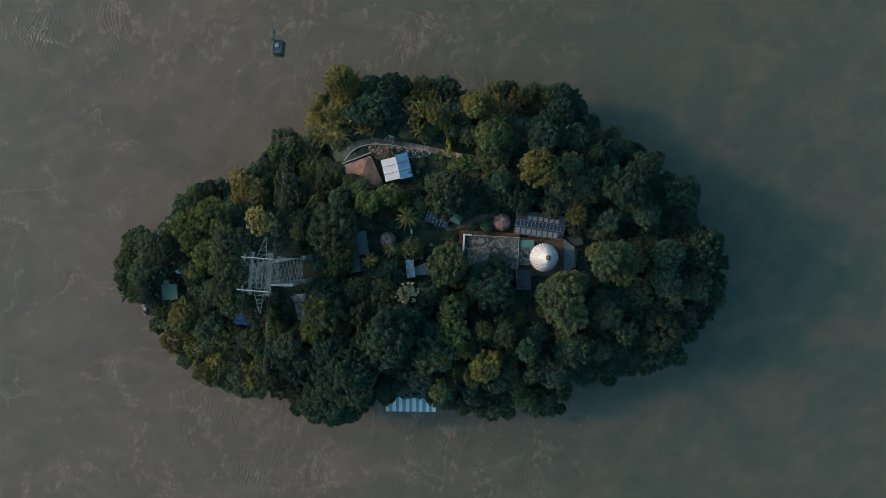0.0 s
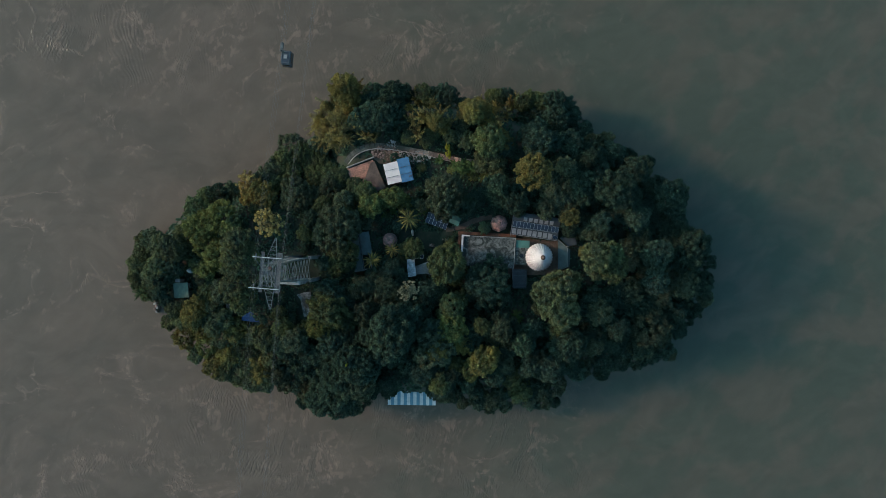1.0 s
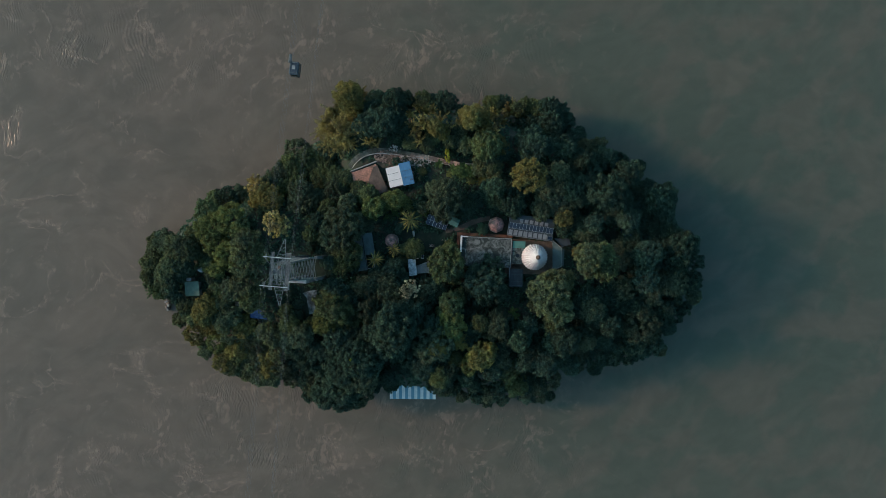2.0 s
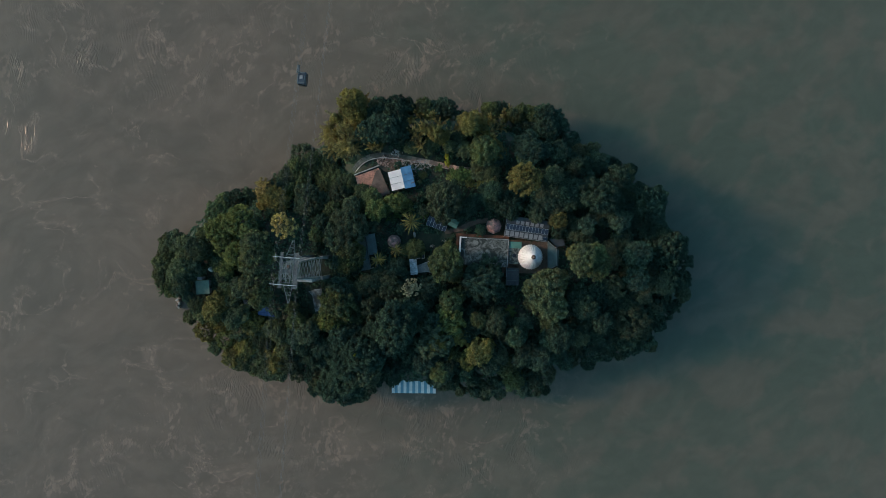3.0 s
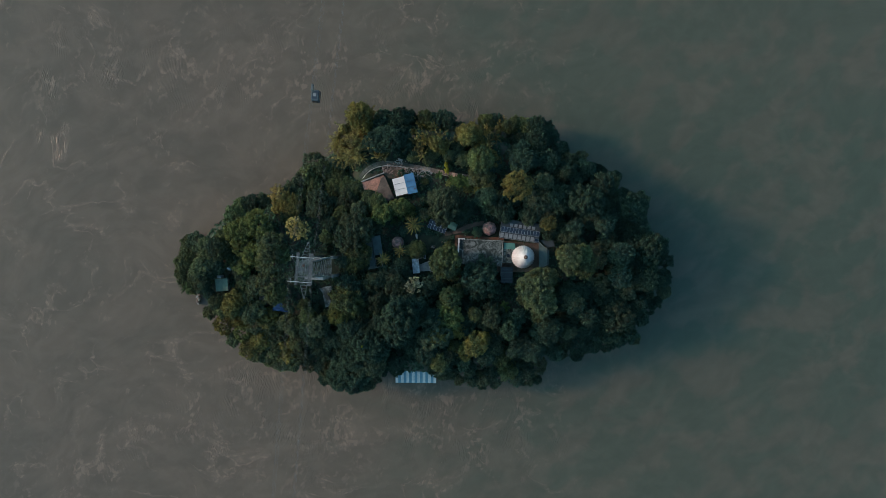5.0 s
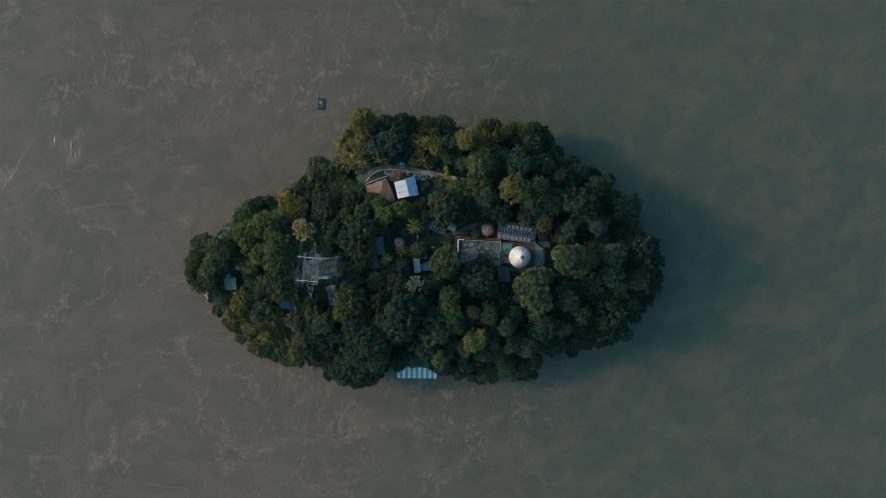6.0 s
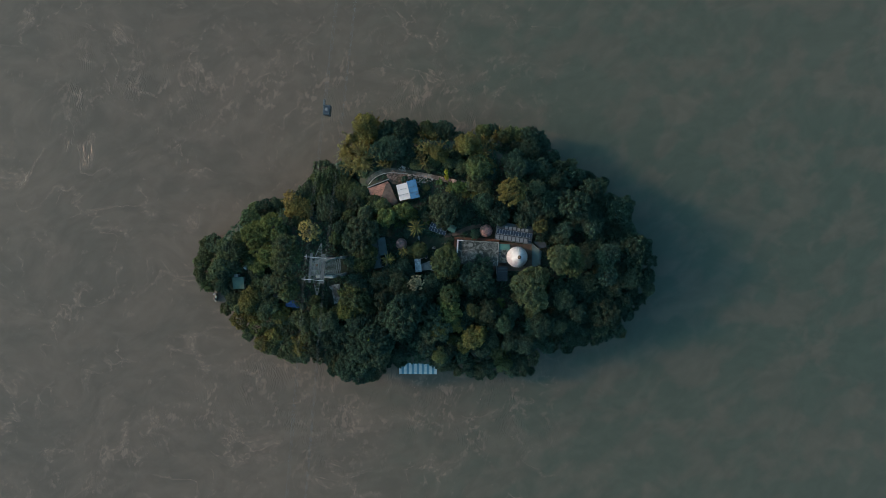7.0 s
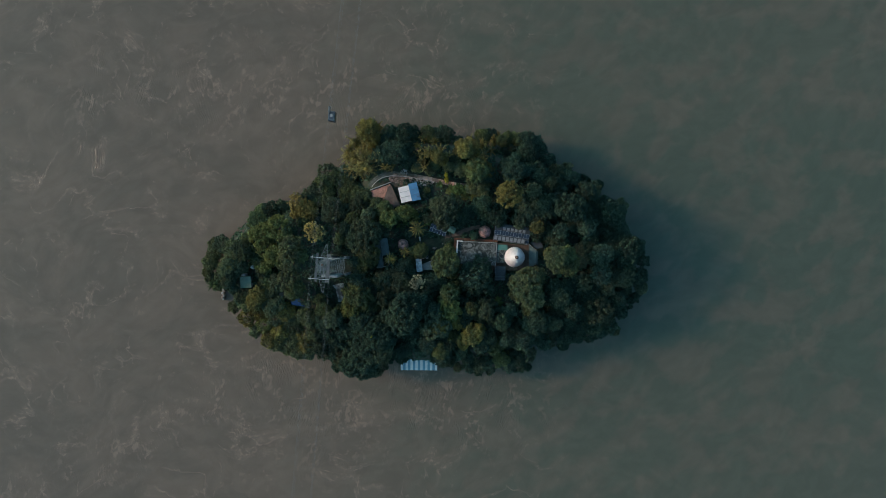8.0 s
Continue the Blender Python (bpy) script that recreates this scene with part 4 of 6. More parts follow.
for row in (
    ("D", 29.1, -41.3, 2.9, 6.9), ("D", 25.9, -41.3, 2.8, 7.8), ("Y", -2.9, 24.2, 1.7, 18.5), ("Y", -0.6, 23.2, 1.9, 18.5), ("Y", 2.5, 22.9, 1.7, 18.5),
    ("G", 5.9, 21.6, 1.9, 19.0), ("Y", 8.7, 20.9, 1.7, 18.5), ("G", -2.5, 21.6, 1.7, 19.0), ("Y", -4.5, 25.6, 1.3, 18.0), ("G", -6.0, 23.3, 1.7, 19.0),
    ("D", 21.4, 11.4, 2.6, 23.2), ("G", 7.9, 19.9, 1.9, 19.0), ("Y", 12.0, 20.2, 2.3, 20.0),
):
    tree(*row)
for row in (
    ("O", 8.3, 37.3, 3.3, 27.9), ("O", 11.1, 38.6, 2.9, 26.1), ("B", 16.4, 44.7, 2.8, 13.4), ("B", 20.8, 45.7, 3.2, 13.4), ("B", 15.7, 36.3, 2.5, 28.6),
    ("B", -5.8, 37.1, 3.2, 29.0), ("B", -2.9, 42.5, 2.3, 22.6), ("B", -7.3, 33.6, 2.5, 28.0), ("O", -2.1, 34.9, 3.1, 28.0), ("B", -36.6, 39.4, 3.6, 12.4),
    ("B", -28.3, 47.3, 3.2, 13.4),
):
    tree(*row)
for row in (
    ("G", -41.9, -13.3, 1.5, 19.0), ("G", -36.6, -15.2, 1.9, 20.0), ("D", -40.5, -20.2, 1.7, 20.0), ("D", -42.8, -16.5, 1.5, 19.0), ("G", -39.1, -21.4, 1.7, 20.0),
    ("D", -42.8, -19.8, 1.9, 21.0), ("D", -47.0, -15.3, 1.7, 19.0), ("D", -44.8, -13.0, 1.3, 18.5),
):
    tree(*row)
for row in (
    ("D", -29.5, -40.0, 7.6, 20.5), ("D", -35.5, -44.2, 5.6, 15.5), ("D", -24.5, -32.0, 6.4, 27.0),
):
    tree(*row)
# crowns that stand out above the rest of the canopy
for row in (
    ("S", 48.1, 16.5, 4.9, 29.0), ("D", 67.2, 14.6, 3.6, 21.0), ("D", 53.9, 8.7, 3.6, 27.0), ("D", 59.5, -1.4, 4.4, 27.0), ("D", 71.4, 1.2, 5.4, 22.0),
    ("O", 35.4, 8.7, 3.0, 27.0), ("D", 44.0, 7.7, 3.5, 27.0), ("D", 39.5, 15.6, 3.8, 27.0), ("D", 54.9, 22.8, 4.0, 22.0), ("S", 43.4, -17.4, 3.9, 27.0),
    ("D", 59.0, -8.9, 4.2, 27.0), ("D", 74.2, -10.0, 3.9, 19.0), ("S", 58.7, -22.8, 5.7, 23.0), ("D", 67.5, -19.2, 3.9, 18.0), ("D", 48.8, -22.0, 3.8, 26.0),
    ("D", 35.9, -25.8, 4.5, 27.0), ("S", 42.1, -27.3, 3.5, 24.0), ("D", 57.9, -28.6, 3.5, 17.0), ("D", 38.7, -35.1, 3.5, 18.0), ("S", 33.8, 22.6, 3.1, 28.0),
    ("D", 26.9, 29.7, 4.5, 27.0), ("D", 32.9, 37.9, 4.4, 18.0), ("D", 41.9, 26.2, 3.4, 23.0), ("G", 29.4, 43.6, 3.8, 15.0), ("D", 49.2, 27.7, 3.8, 18.0),
    ("T", 15.4, 17.8, 3.3, 28.0), ("T", 22.3, -26.3, 3.4, 28.0), ("S", 16.3, -22.3, 3.7, 28.0), ("D", 31.1, -34.0, 3.8, 23.0), ("G", 23.9, -42.2, 3.4, 14.0),
    ("D", 30.0, -42.7, 3.4, 13.0), ("S", 14.3, -45.3, 3.2, 13.0), ("D", -0.2, -40.2, 3.8, 19.0), ("G", 11.0, -21.3, 3.0, 27.0), ("D", -2.9, -21.6, 3.0, 27.0),
    ("S", -42.7, -25.2, 3.4, 20.0), ("D", -14.3, -25.1, 6.6, 31.0), ("D", -35.6, -43.8, 4.8, 16.0), ("D", -40.6, -33.6, 3.4, 20.0), ("D", -5.6, -34.3, 4.2, 25.0),
    ("D", -9.6, -17.8, 3.9, 28.0), ("S", -21.6, -17.9, 3.8, 27.0), ("O", -29.0, 47.6, 4.6, 17.0), ("O", -27.8, 44.8, 4.2, 15.5), ("D", -14.3, 42.1, 4.3, 24.0), ("D", -19.7, 39.1, 3.7, 24.0),
    ("D", -33.2, -3.9, 2.4, 25.5), ("D", -32.6, -6.6, 2.2, 24.0), ("O", -1.4, -27.9, 3.4, 27.5),
):
    tree(*row, tall=True)


# ---- buildings ----
def walls(parent, w, d, z0, z1, mat, thick=0.2):
    """Four walls under a roof, one with a doorway."""
    for x0, y0, x1, y1 in ((-w / 2, -d / 2, w / 2, -d / 2 + thick), (-w / 2, d / 2 - thick, w / 2, d / 2)):
        part("wall", one_box(x0, y0, z0, x1, y1, z1), mat, parent)
    part("wall", one_box(-w / 2, -d / 2 + thick, z0, -w / 2 + thick, d / 2 - thick, z1), mat, parent)
    bm = bmesh.new()
    box(bm, w / 2 - thick, -d / 2 + thick, z0, w / 2, -0.5, z1)
    box(bm, w / 2 - thick, 0.5, z0, w / 2, d / 2 - thick, z1)
    box(bm, w / 2 - thick, -0.5, z0 + 2.0, w / 2, 0.5, z1)
    part("wall", bm, mat, parent)


def roof_sheet(parent, name, cx, cy, z, w, d, mat, tilt_x=0, tilt_y=0, label="", pitch=0.35):
    ob = part(name, corrugated(w, d, pitch, 0.035), mat, parent, label)
    ob.matrix_basis = pose(cx, cy, z, tilt_x, tilt_y, 0)
    return ob


# shed with a white and a blue roof half
shed = thing("shed", -12.31, 22.15, 15.6, "small shed roofed half in white and half in blue metal sheet", "shed", turn=13.5)
walls(shed, 6.9, 6.1, 0, 3.0, M_WOOD)
for i in range(3):
    for j in range(2):
        roof_sheet(shed, "roof_sheet", -3.05 + 2.0 * j, -1.95 + 1.98 * i, 3.30 + 0.12 * j, 2.03, 2.02, M_WHITE_SHEET, 0, -3.5, "white metal roof sheet", 0.25)
for i in range(3):
    for j in range(2):
        roof_sheet(shed, "roof_sheet", 0.85 + 1.7 * j, -2.15 + 2.25 * i, 3.42 - 0.1 * j, 1.73, 2.29, M_BLUE_SHEET, 0, 3.5, "blue metal roof sheet", 0.25)
part("ridge_cap", one_box(-0.11, -3.0, 3.48, 0.05, 3.1, 3.53), M_WHITE, shed)
for y in (-1.0, 1.0):
    part("batten", one_box(-4.0, y - 0.04, 3.42, -0.15, y + 0.04, 3.50, m=pose(0, 0, 0.19, 0, -3.5)), M_STEEL, shed)
    part("batten", one_box(0.05, y - 0.04, 3.55, 3.4, y + 0.04, 3.63, m=pose(0, 0, 0, 0, 3.5)), M_STEEL, shed)
for k in range(4):
    part("vent", one_box(2.3 + 0.3 * k, -2.2 + 0.2 * (k % 2), 3.36, 2.5 + 0.3 * k, -1.8 + 0.2 * (k % 2), 3.5), M_STEEL_DARK, shed)

# terrace of red earth with a brown flat roof beside it and a pale wall
bm = slab(bmesh.new(), ((-27.64, 23.11), (-20.14, 25.77), (-16.4, 17.8), (-24.36, 14.83)), 16.75, 1.6)
terrace = tagged(part("terrace", bm, M_TERRACE), "bare terrace of red earth and worn brown plaster", "terrace")
bm = slab(bmesh.new(), ((-20.86, 24.6), (-19.62, 25.38), (-16.35, 17.75), (-19.93, 16.19), (-22.26, 20.4)), 17.3, 0.25)
flat_roof = tagged(part("flat_roof", bm, material("brown_roof_felt", (0.17, 0.125, 0.10), 0.95, (0.09, 0.07, 0.06), 0.5, 0.6, 0.02)), "low flat roof of dark brown felt beside the terrace", "roof")
wx0, wy0 = -27.71, 23.51
wx1, wy1 = -19.77, 26.62
bm = bmesh.new()
for k in range(6):
    a, b = k / 6, (k + 0.97) / 6
    p, q = Vector((wx0 + (wx1 - wx0) * a, wy0 + (wy1 - wy0) * a, 0)), Vector((wx0 + (wx1 - wx0) * b, wy0 + (wy1 - wy0) * b, 0))
    box(bm, 0, -0.13, 15.4, (q - p).length, 0.13, 17.2 + 0.06 * (k % 2), Matrix.Translation(p) @ pose(0, 0, 0, 0, 0, math.degrees(math.atan2(wy1 - wy0, wx1 - wx0))))
garden_wall = tagged(part("garden_wall", bm, M_KERB), "pale cement garden wall along the terrace", "wall")


# ---- path of pavers with a kerb ----
def curve_points(pts, step):
    """Points about step apart along a smooth line through pts."""
    p = [Vector((*q, 0)) for q in pts]
    p = [2 * p[0] - p[1], *p, 2 * p[-1] - p[-2]]
    fine = []
    for a, b, c, d in zip(p, p[1:], p[2:], p[3:]):
        for k in range(20):
            t = k / 20
            fine.append(0.5 * (2 * b + (c - a) * t + (2 * a - 5 * b + 4 * c - d) * t * t + (3 * b - a - 3 * c + d) * t ** 3))
    out, gone = [fine[0]], 0
    for a, b in zip(fine, fine[1:]):
        gone += (b - a).length
        if gone >= step:
            out.append(b)
            gone = 0
    return out


PATH = ((10.31, 25.16), (4.84, 25.78), (0.94, 26.56), (-3.75, 27.66), (-8.44, 28.59), (-13.12, 29.37), (-17.81, 30.0), (-20.94, 29.84), (-24.06, 28.91), (-26.87, 26.87), (-29.22, 23.91))
way = curve_points(PATH, 1.36)
stone_path = tagged(new("paved_path"), "curving path of worn pinkish paving slabs", "path", kind="structure")
paver_me = mesh_of(one_box(-0.70, -0.68, -0.3, 0.70, 0.68, 0, bevel=0.03), "paver", M_PAVER)
shaded_me = mesh_of(one_box(-0.70, -0.68, -0.3, 0.70, 0.68, 0, bevel=0.03), "shaded_paver", M_SHADED_PAVER)
for i, (a, b) in enumerate(zip(way, way[1:])):
    c, d = (a + b) / 2, b - a
    turn = math.degrees(math.atan2(d.y, d.x))
    shared("paver", paver_me if c.x > -9 else shaded_me, stone_path, pose(c.x, c.y, ground(c.x, c.y) + 0.32, random.uniform(-1, 1), random.uniform(-1, 1), turn))
edge = tagged(new("kerb"), "pale cement kerb along the paved path", "kerb", kind="structure")
for a, b in zip(way, way[1:]):
    d = (b - a).normalized()
    n = Vector((-d.y, d.x, 0)) * (0.82 if a.x > -14 else 0.98)
    bm = bmesh.new()
    bar(bm, (a + n) + Vector((0, 0, ground(a.x, a.y) + 0.28)), (b + n) + Vector((0, 0, ground(b.x, b.y) + 0.28)), 0.5, 0.24 if a.x < -12 else 0.12)
    part("kerb_stone", bm, M_KERB, edge)

# dirt track by the hall
track = curve_points(((0.94, 5.63), (5.63, 6.57), (9.07, 8.13), (12.82, 9.22), (15.79, 9.07)), 0.6)
bm = bmesh.new()
left, right = [], []
for a, b in zip(track, track[1:]):
    d = (b - a).normalized()
    n = Vector((-d.y, d.x, 0)) * (0.75 + 0.12 * noise.noise(a * 0.9))
    z = Vector((0, 0, ground(a.x, a.y) + 0.09))
    left.append(bm.verts.new(a + n + z))
    right.append(bm.verts.new(a - n + z))
for i in range(len(left) - 1):
    bm.faces.new((left[i], right[i], right[i + 1], left[i + 1]))
tagged(part("dirt_track", bm, M_DIRT), "narrow bare dirt track between trees and hall", "path", kind="structure")


def rubble(x, y, rx, ry, n, seed, label, mat=M_RUBBLE):
    """Broken bricks and stones lying on the ground."""
    rng = random.Random(seed)
    bm = bmesh.new()
    for i in range(n):
        a, r = rng.uniform(0, 6.28), math.sqrt(rng.random())
        px, py = x + rx * r * math.cos(a), y + ry * r * math.sin(a)
        s = rng.uniform(0.08, 0.3)
        m = pose(px, py, ground(px, py) + 0.1 + s * 0.4, rng.uniform(-30, 30), rng.uniform(-30, 30), rng.uniform(0, 180))
        box(bm, -s, -s * 0.6, -s * 0.5, s, s * 0.6, s * 0.5, m)
    tagged(part("rubble", bm, mat), label, "rubble", kind="stuff")


bare = ((-20.18, 26.44), (-17.52, 28.47), (-13.14, 28.63), (-8.76, 27.38), (-4.54, 26.28), (-6.57, 24.87), (-10.79, 25.81), (-14.7, 24.72), (-18.15, 24.72))
bm = slab(bmesh.new(), bare, [ground(*p) + 0.2 for p in bare], 0.8)
tagged(part("bare_earth", bm, M_BARE), "patch of bare reddish earth between path and shed", "ground", kind="structure")
rubble(-16.29, 28.03, 4.2, 2.0, 330, 1, "scattered broken bricks and stones beside the path")
rubble(-8.77, 26.78, 6.0, 1.6, 200, 2, "scattered stones and litter behind the shed", M_KERB)
rubble(-14.41, 30.54, 2.0, 1.1, 34, 3, "pale litter and stones at the path edge", M_KERB)
rubble(-10.81, 24.43, 6.0, 3.2, 120, 4, "stones lying round the shed")
rubble(-89.22, -17.71, 1.4, 1.9, 70, 5, "boulders on the island's shore")

rubble(59.74, -38.17, 1.5, 0.9, 36, 6, "wet boulders breaking the water at the shore")
rubble(-2.98, 1.25, 1.0, 0.5, 12, 7, "pale stones in the garden")
rubble(0.63, 2.66, 0.7, 0.5, 8, 8, "pale stones in the garden by the hall")

# long building with two blue-grey roof slopes
longhouse = thing("longhouse", -23.13, -0.77, 15.4, "long low house under two blue-grey metal roof slopes", "house", turn=9)
walls(longhouse, 4.2, 10.4, 0, 2.7, M_CONCRETE)
for i in range(4):
    roof_sheet(longhouse, "roof_sheet", -1.6, -4.05 + 2.72 * i, 3.0, 2.8, 2.74, M_BLUEGREY, 0, -7)
for i in range(3):
    roof_sheet(longhouse, "roof_sheet", 1.55, 0.1 + 2.15 * i, 3.2, 2.8, 2.17, M_BLUEGREY, 0, 6)
part("gutter", one_box(-0.12, -5.4, 2.85, 0.1, 5.4, 3.0), M_STEEL_DARK, longhouse)


# ---- pink domed shrines ----
def shrine(x, y, radius, sides, label):
    s = thing("domed_shrine", x, y, ground(x, y) - 0.15, label, "shrine", "pink domed shrines")
    part("plinth", lathe(bmesh.new(), ((radius * 1.05, 0), (radius * 1.05, 0.45)), sides), M_CONCRETE, s)
    for i in range(6):
        a = i * math.pi / 3 + 0.3
        part("column", lathe(bmesh.new(), ((0.13, 0.45), (0.11, 2.5)), 8, 0, Matrix.Translation((radius * 0.8 * math.cos(a), radius * 0.8 * math.sin(a), 0))), M_PINK, s)
    part("eave", lathe(bmesh.new(), ((radius, 2.5), (radius * 1.04, 2.58), (radius, 2.7)), sides), M_PINK, s)
    prof = [(radius * 0.96 * math.cos(t), 2.7 + radius * 0.95 * math.sin(t)) for t in [k * 0.17 for k in range(9)]]
    part("dome", lathe(bmesh.new(), prof, sides), M_PINK, s, smooth=sides > 12)
    part("finial", lathe(bmesh.new(), ((0.16, 2.6 + radius * 0.95), (0.22, 2.8 + radius * 0.95), (0.05, 3.3 + radius * 0.95)), 10), M_RUST, s)


shrine(-15.12, 2.62, 1.95, 20, "round pink painted dome of a small shrine")
shrine(16.2, 7.41, 2.35, 8, "eight-sided pink painted dome of a small shrine")

# ---- solar tables ----
PANEL_ME = mesh_of(one_box(-0.49, -0.99, 0, 0.49, 0.99, 0.035), "panel", M_PANEL)
FRAME_BM = bmesh.new()
for x in (-0.5, 0.5):
    box(FRAME_BM, x - 0.025, -1.0, -0.01, x + 0.025, 1.0, 0.05)
for y in (-1.0, 1.0):
    box(FRAME_BM, -0.48, y - 0.02, -0.012, 0.48, y + 0.02, 0.047)
FRAME_ME = mesh_of(FRAME_BM, "panel_frame", M_PANEL_FRAME)


def solar_panel(parent, m):
    p = shared("solar_panel", PANEL_ME, parent, m)
    shared("panel_frame", FRAME_ME, p)


table = thing("solar_table", -1.55, 8.14, 15.8, "ground-mounted dark blue solar panels on a steel stand", "solar panels", turn=-20)
for i in range(6):
    for k in (-1, 1):
        solar_panel(table, pose(-2.65 + 1.06 * i, 0, 1.75, 18, 0, 0) @ Matrix.Translation((0, 0.79 * k, 0)) @ Matrix.Diagonal((1, 0.77, 1, 1)))
for x in (-2.2, 0, 2.2):
    for y, h in ((-0.8, 1.42), (0.8, 1.92)):
        part("leg", one_box(x - 0.05, y - 0.05, -0.2, x + 0.05, y + 0.05, h), M_STEEL, table)
    part("rail", one_box(x - 0.04, -1.55, -0.08, x + 0.04, 1.55, -0.02, m=pose(0, 0, 1.75, 18)), M_STEEL, table)

green_hut = thing("hut", 3.56, 8.36, 15.7, "small hut with a dark green metal roof under the trees", "hut", turn=-25)
walls(green_hut, 2.6, 2.2, 0, 2.2, M_CONCRETE, 0.12)
for k in (-1, 1):
    roof_sheet(green_hut, "roof_sheet", 0, 0.62 * k, 2.45, 3.1, 1.35, M_GREEN_SHEET, -14 * k)

# ---- the prayer hall with its flat stained roof ----
hall = thing("hall", 12.92, -0.76, 15.4, "flat-roofed hall with a black-stained concrete roof", "hall", turn=-3)
walls(hall, 14.9, 8.2, 0, 4.1, M_CONCRETE, 0.3)
part("roof_slab", one_box(-5.3, -4.3, 4.15, 7.6, 4.3, 4.45), M_STAINED, hall, "black-stained concrete roof")
part("roof_slab", one_box(-7.6, -4.3, 4.10, -5.33, 4.3, 4.36), M_STAINED, hall)
part("parapet", one_box(-7.72, -0.3, 4.38, -7.2, 4.5, 4.95), M_WHITE, hall, "white painted parapet")
part("parapet", one_box(-7.22, 4.1, 4.38, -5.4, 4.45, 4.85), M_WHITE, hall, "white painted parapet")
part("parapet", one_box(-5.3, 4.15, 4.47, 7.6, 4.35, 4.6), M_CONCRETE, hall)
part("roof_joint", one_box(7.4, -4.3, 4.46, 7.55, 4.1, 4.56), M_KERB, hall)
bm = bmesh.new()
box(bm, -8.7, 4.62, 0, 8.0, 5.5, 1.4)
part("ledge", bm, M_ORANGE, hall, "orange-brown painted ledge")
part("ledge", one_box(-8.7, -0.5, 0, -7.9, 4.6, 1.38), M_ORANGE, hall, "orange-brown painted ledge")

annex = thing("annex", 22.39, -1.84, 15.5, "low annex roof of stained grey concrete with an open skylight", "annex", turn=-2)
walls(annex, 3.5, 5.0, 0, 3.6, M_CONCRETE)
part("roof_slab", one_box(-1.75, -2.5, 3.65, 1.75, 2.2, 3.9), M_STAINED, annex)
part("skylight", lathe(bmesh.new(), ((0.62, 3.9), (0.6, 4.15), (0.45, 4.2)), 10), M_GLASS, annex)
part("green_roof", one_box(-1.6, 2.25, 3.95, 2.2, 4.3, 4.02, bevel=0.02), M_GREEN_SHEET, annex, "dark green metal roof sheet")
for x in (-1.5, 2.1):
    part("post", one_box(x - 0.06, 4.1, 0, x + 0.06, 4.22, 3.96), M_STEEL_DARK, annex)

lean_to = thing("lean_to", 22.05, -8.48, 15.5, "lean-to shed roofed with blue-grey corrugated sheets", "shed", turn=-1)
walls(lean_to, 3.7, 5.0, 0, 2.7, M_CONCRETE)
for i in range(3):
    roof_sheet(lean_to, "roof_sheet", -1.33 + 1.33 * i, 1.35, 3.02, 1.31, 2.7, M_GREY_SHEET, 4)
    roof_sheet(lean_to, "roof_sheet", -1.33 + 1.33 * i, -1.35, 2.85, 1.31, 2.7, M_GREY_SHEET, 4)
part("parapet", one_box(-2.15, -0.2, 2.6, -2.0, 3.2, 3.35), M_PALE_SHEET, lean_to)
for y in (-2.3, -1.2, 0.9, 2.0):
    part("batten", one_box(-2.0, y - 0.05, 0.02, 2.0, y + 0.05, 0.1, m=pose(0, 0, 2.95, 4)), M_BLUEGREY, lean_to)

# ---- the white temple with its fluted roof ----
temple = thing("temple", 27.37, -2.29, 15.6, "temple tower with a fluted white pointed roof and brown finial", "temple")
part("base", lathe(bmesh.new(), ((4.3, 0), (4.3, 0.6), (3.9, 0.7)), 24), M_CONCRETE, temple)
part("wall", lathe(bmesh.new(), ((3.5, 0.7), (3.5, 3.9), (3.6, 4.0)), 24), M_WHITE, temple)
RIM = 4.0
bm = bmesh.new()
prof = [(3.95, RIM), (3.85, RIM + 0.35), (3.45, RIM + 1.6), (2.95, RIM + 3.0), (2.35, RIM + 4.4), (1.65, RIM + 5.6), (0.95, RIM + 6.5), (0.55, RIM + 6.9)]
part("fluted_roof", lathe(bm, prof, 60, 0.055), M_DOME, temple, "fluted white roof shell")
rib = mesh_of(bar(bar(bmesh.new(), (3.92, 0, RIM + 0.35), (2.98, 0, RIM + 3.02), 0.1, 0.14), (2.98, 0, RIM + 3.02), (0.6, 0, RIM + 6.9), 0.08, 0.1), "rib", M_DOME)
for i in range(30):
    shared("rib", rib, temple, pose(0, 0, 0, 0, 0, i * 12))
part("cap", lathe(bmesh.new(), ((0.62, RIM + 6.8), (0.68, RIM + 7.05), (0.5, RIM + 7.3), (0.2, RIM + 7.5)), 20), M_RUST, temple, "brown metal cap")
part("finial", lathe(bmesh.new(), ((0.16, RIM + 7.4), (0.24, RIM + 7.7), (0.12, RIM + 7.9), (0.05, RIM + 8.6)), 12), M_PINK, temple)
tagged(part("temple_yard", slab(bmesh.new(), ((18.91, 3.28), (33.75, 2.34), (34.37, -7.66), (18.91, -7.34)), 16.55, 0.9), M_DIRT), "bare brown yard round the temple", "yard", kind="structure")

# ---- solar-roofed guest house ----
guest = thing("guest_house", 26.45, 6.27, 15.5, "long house whose metal roof carries a row of solar panels", "house", turn=-8.3)
walls(guest, 13.0, 5.6, 0, 3.4, M_CONCRETE)
for i in range(9):
    roof_sheet(guest, "roof_sheet", -5.95 + 1.49 * i, 0.3, 3.85, 1.48, 6.4, M_GREY_SHEET, 8, 0, "", 0.25)
for i in range(8):
    m = one_box(-0.56, -0.75, 0, 0.56, 0.75, 0.03, bevel=0.01)
    s = part("skylight_sheet", m, M_PALE_SHEET, guest, "pale translucent roof sheet")
    s.matrix_basis = pose(-5.9 + 1.48 * i, -1.95, 3.62, 8)
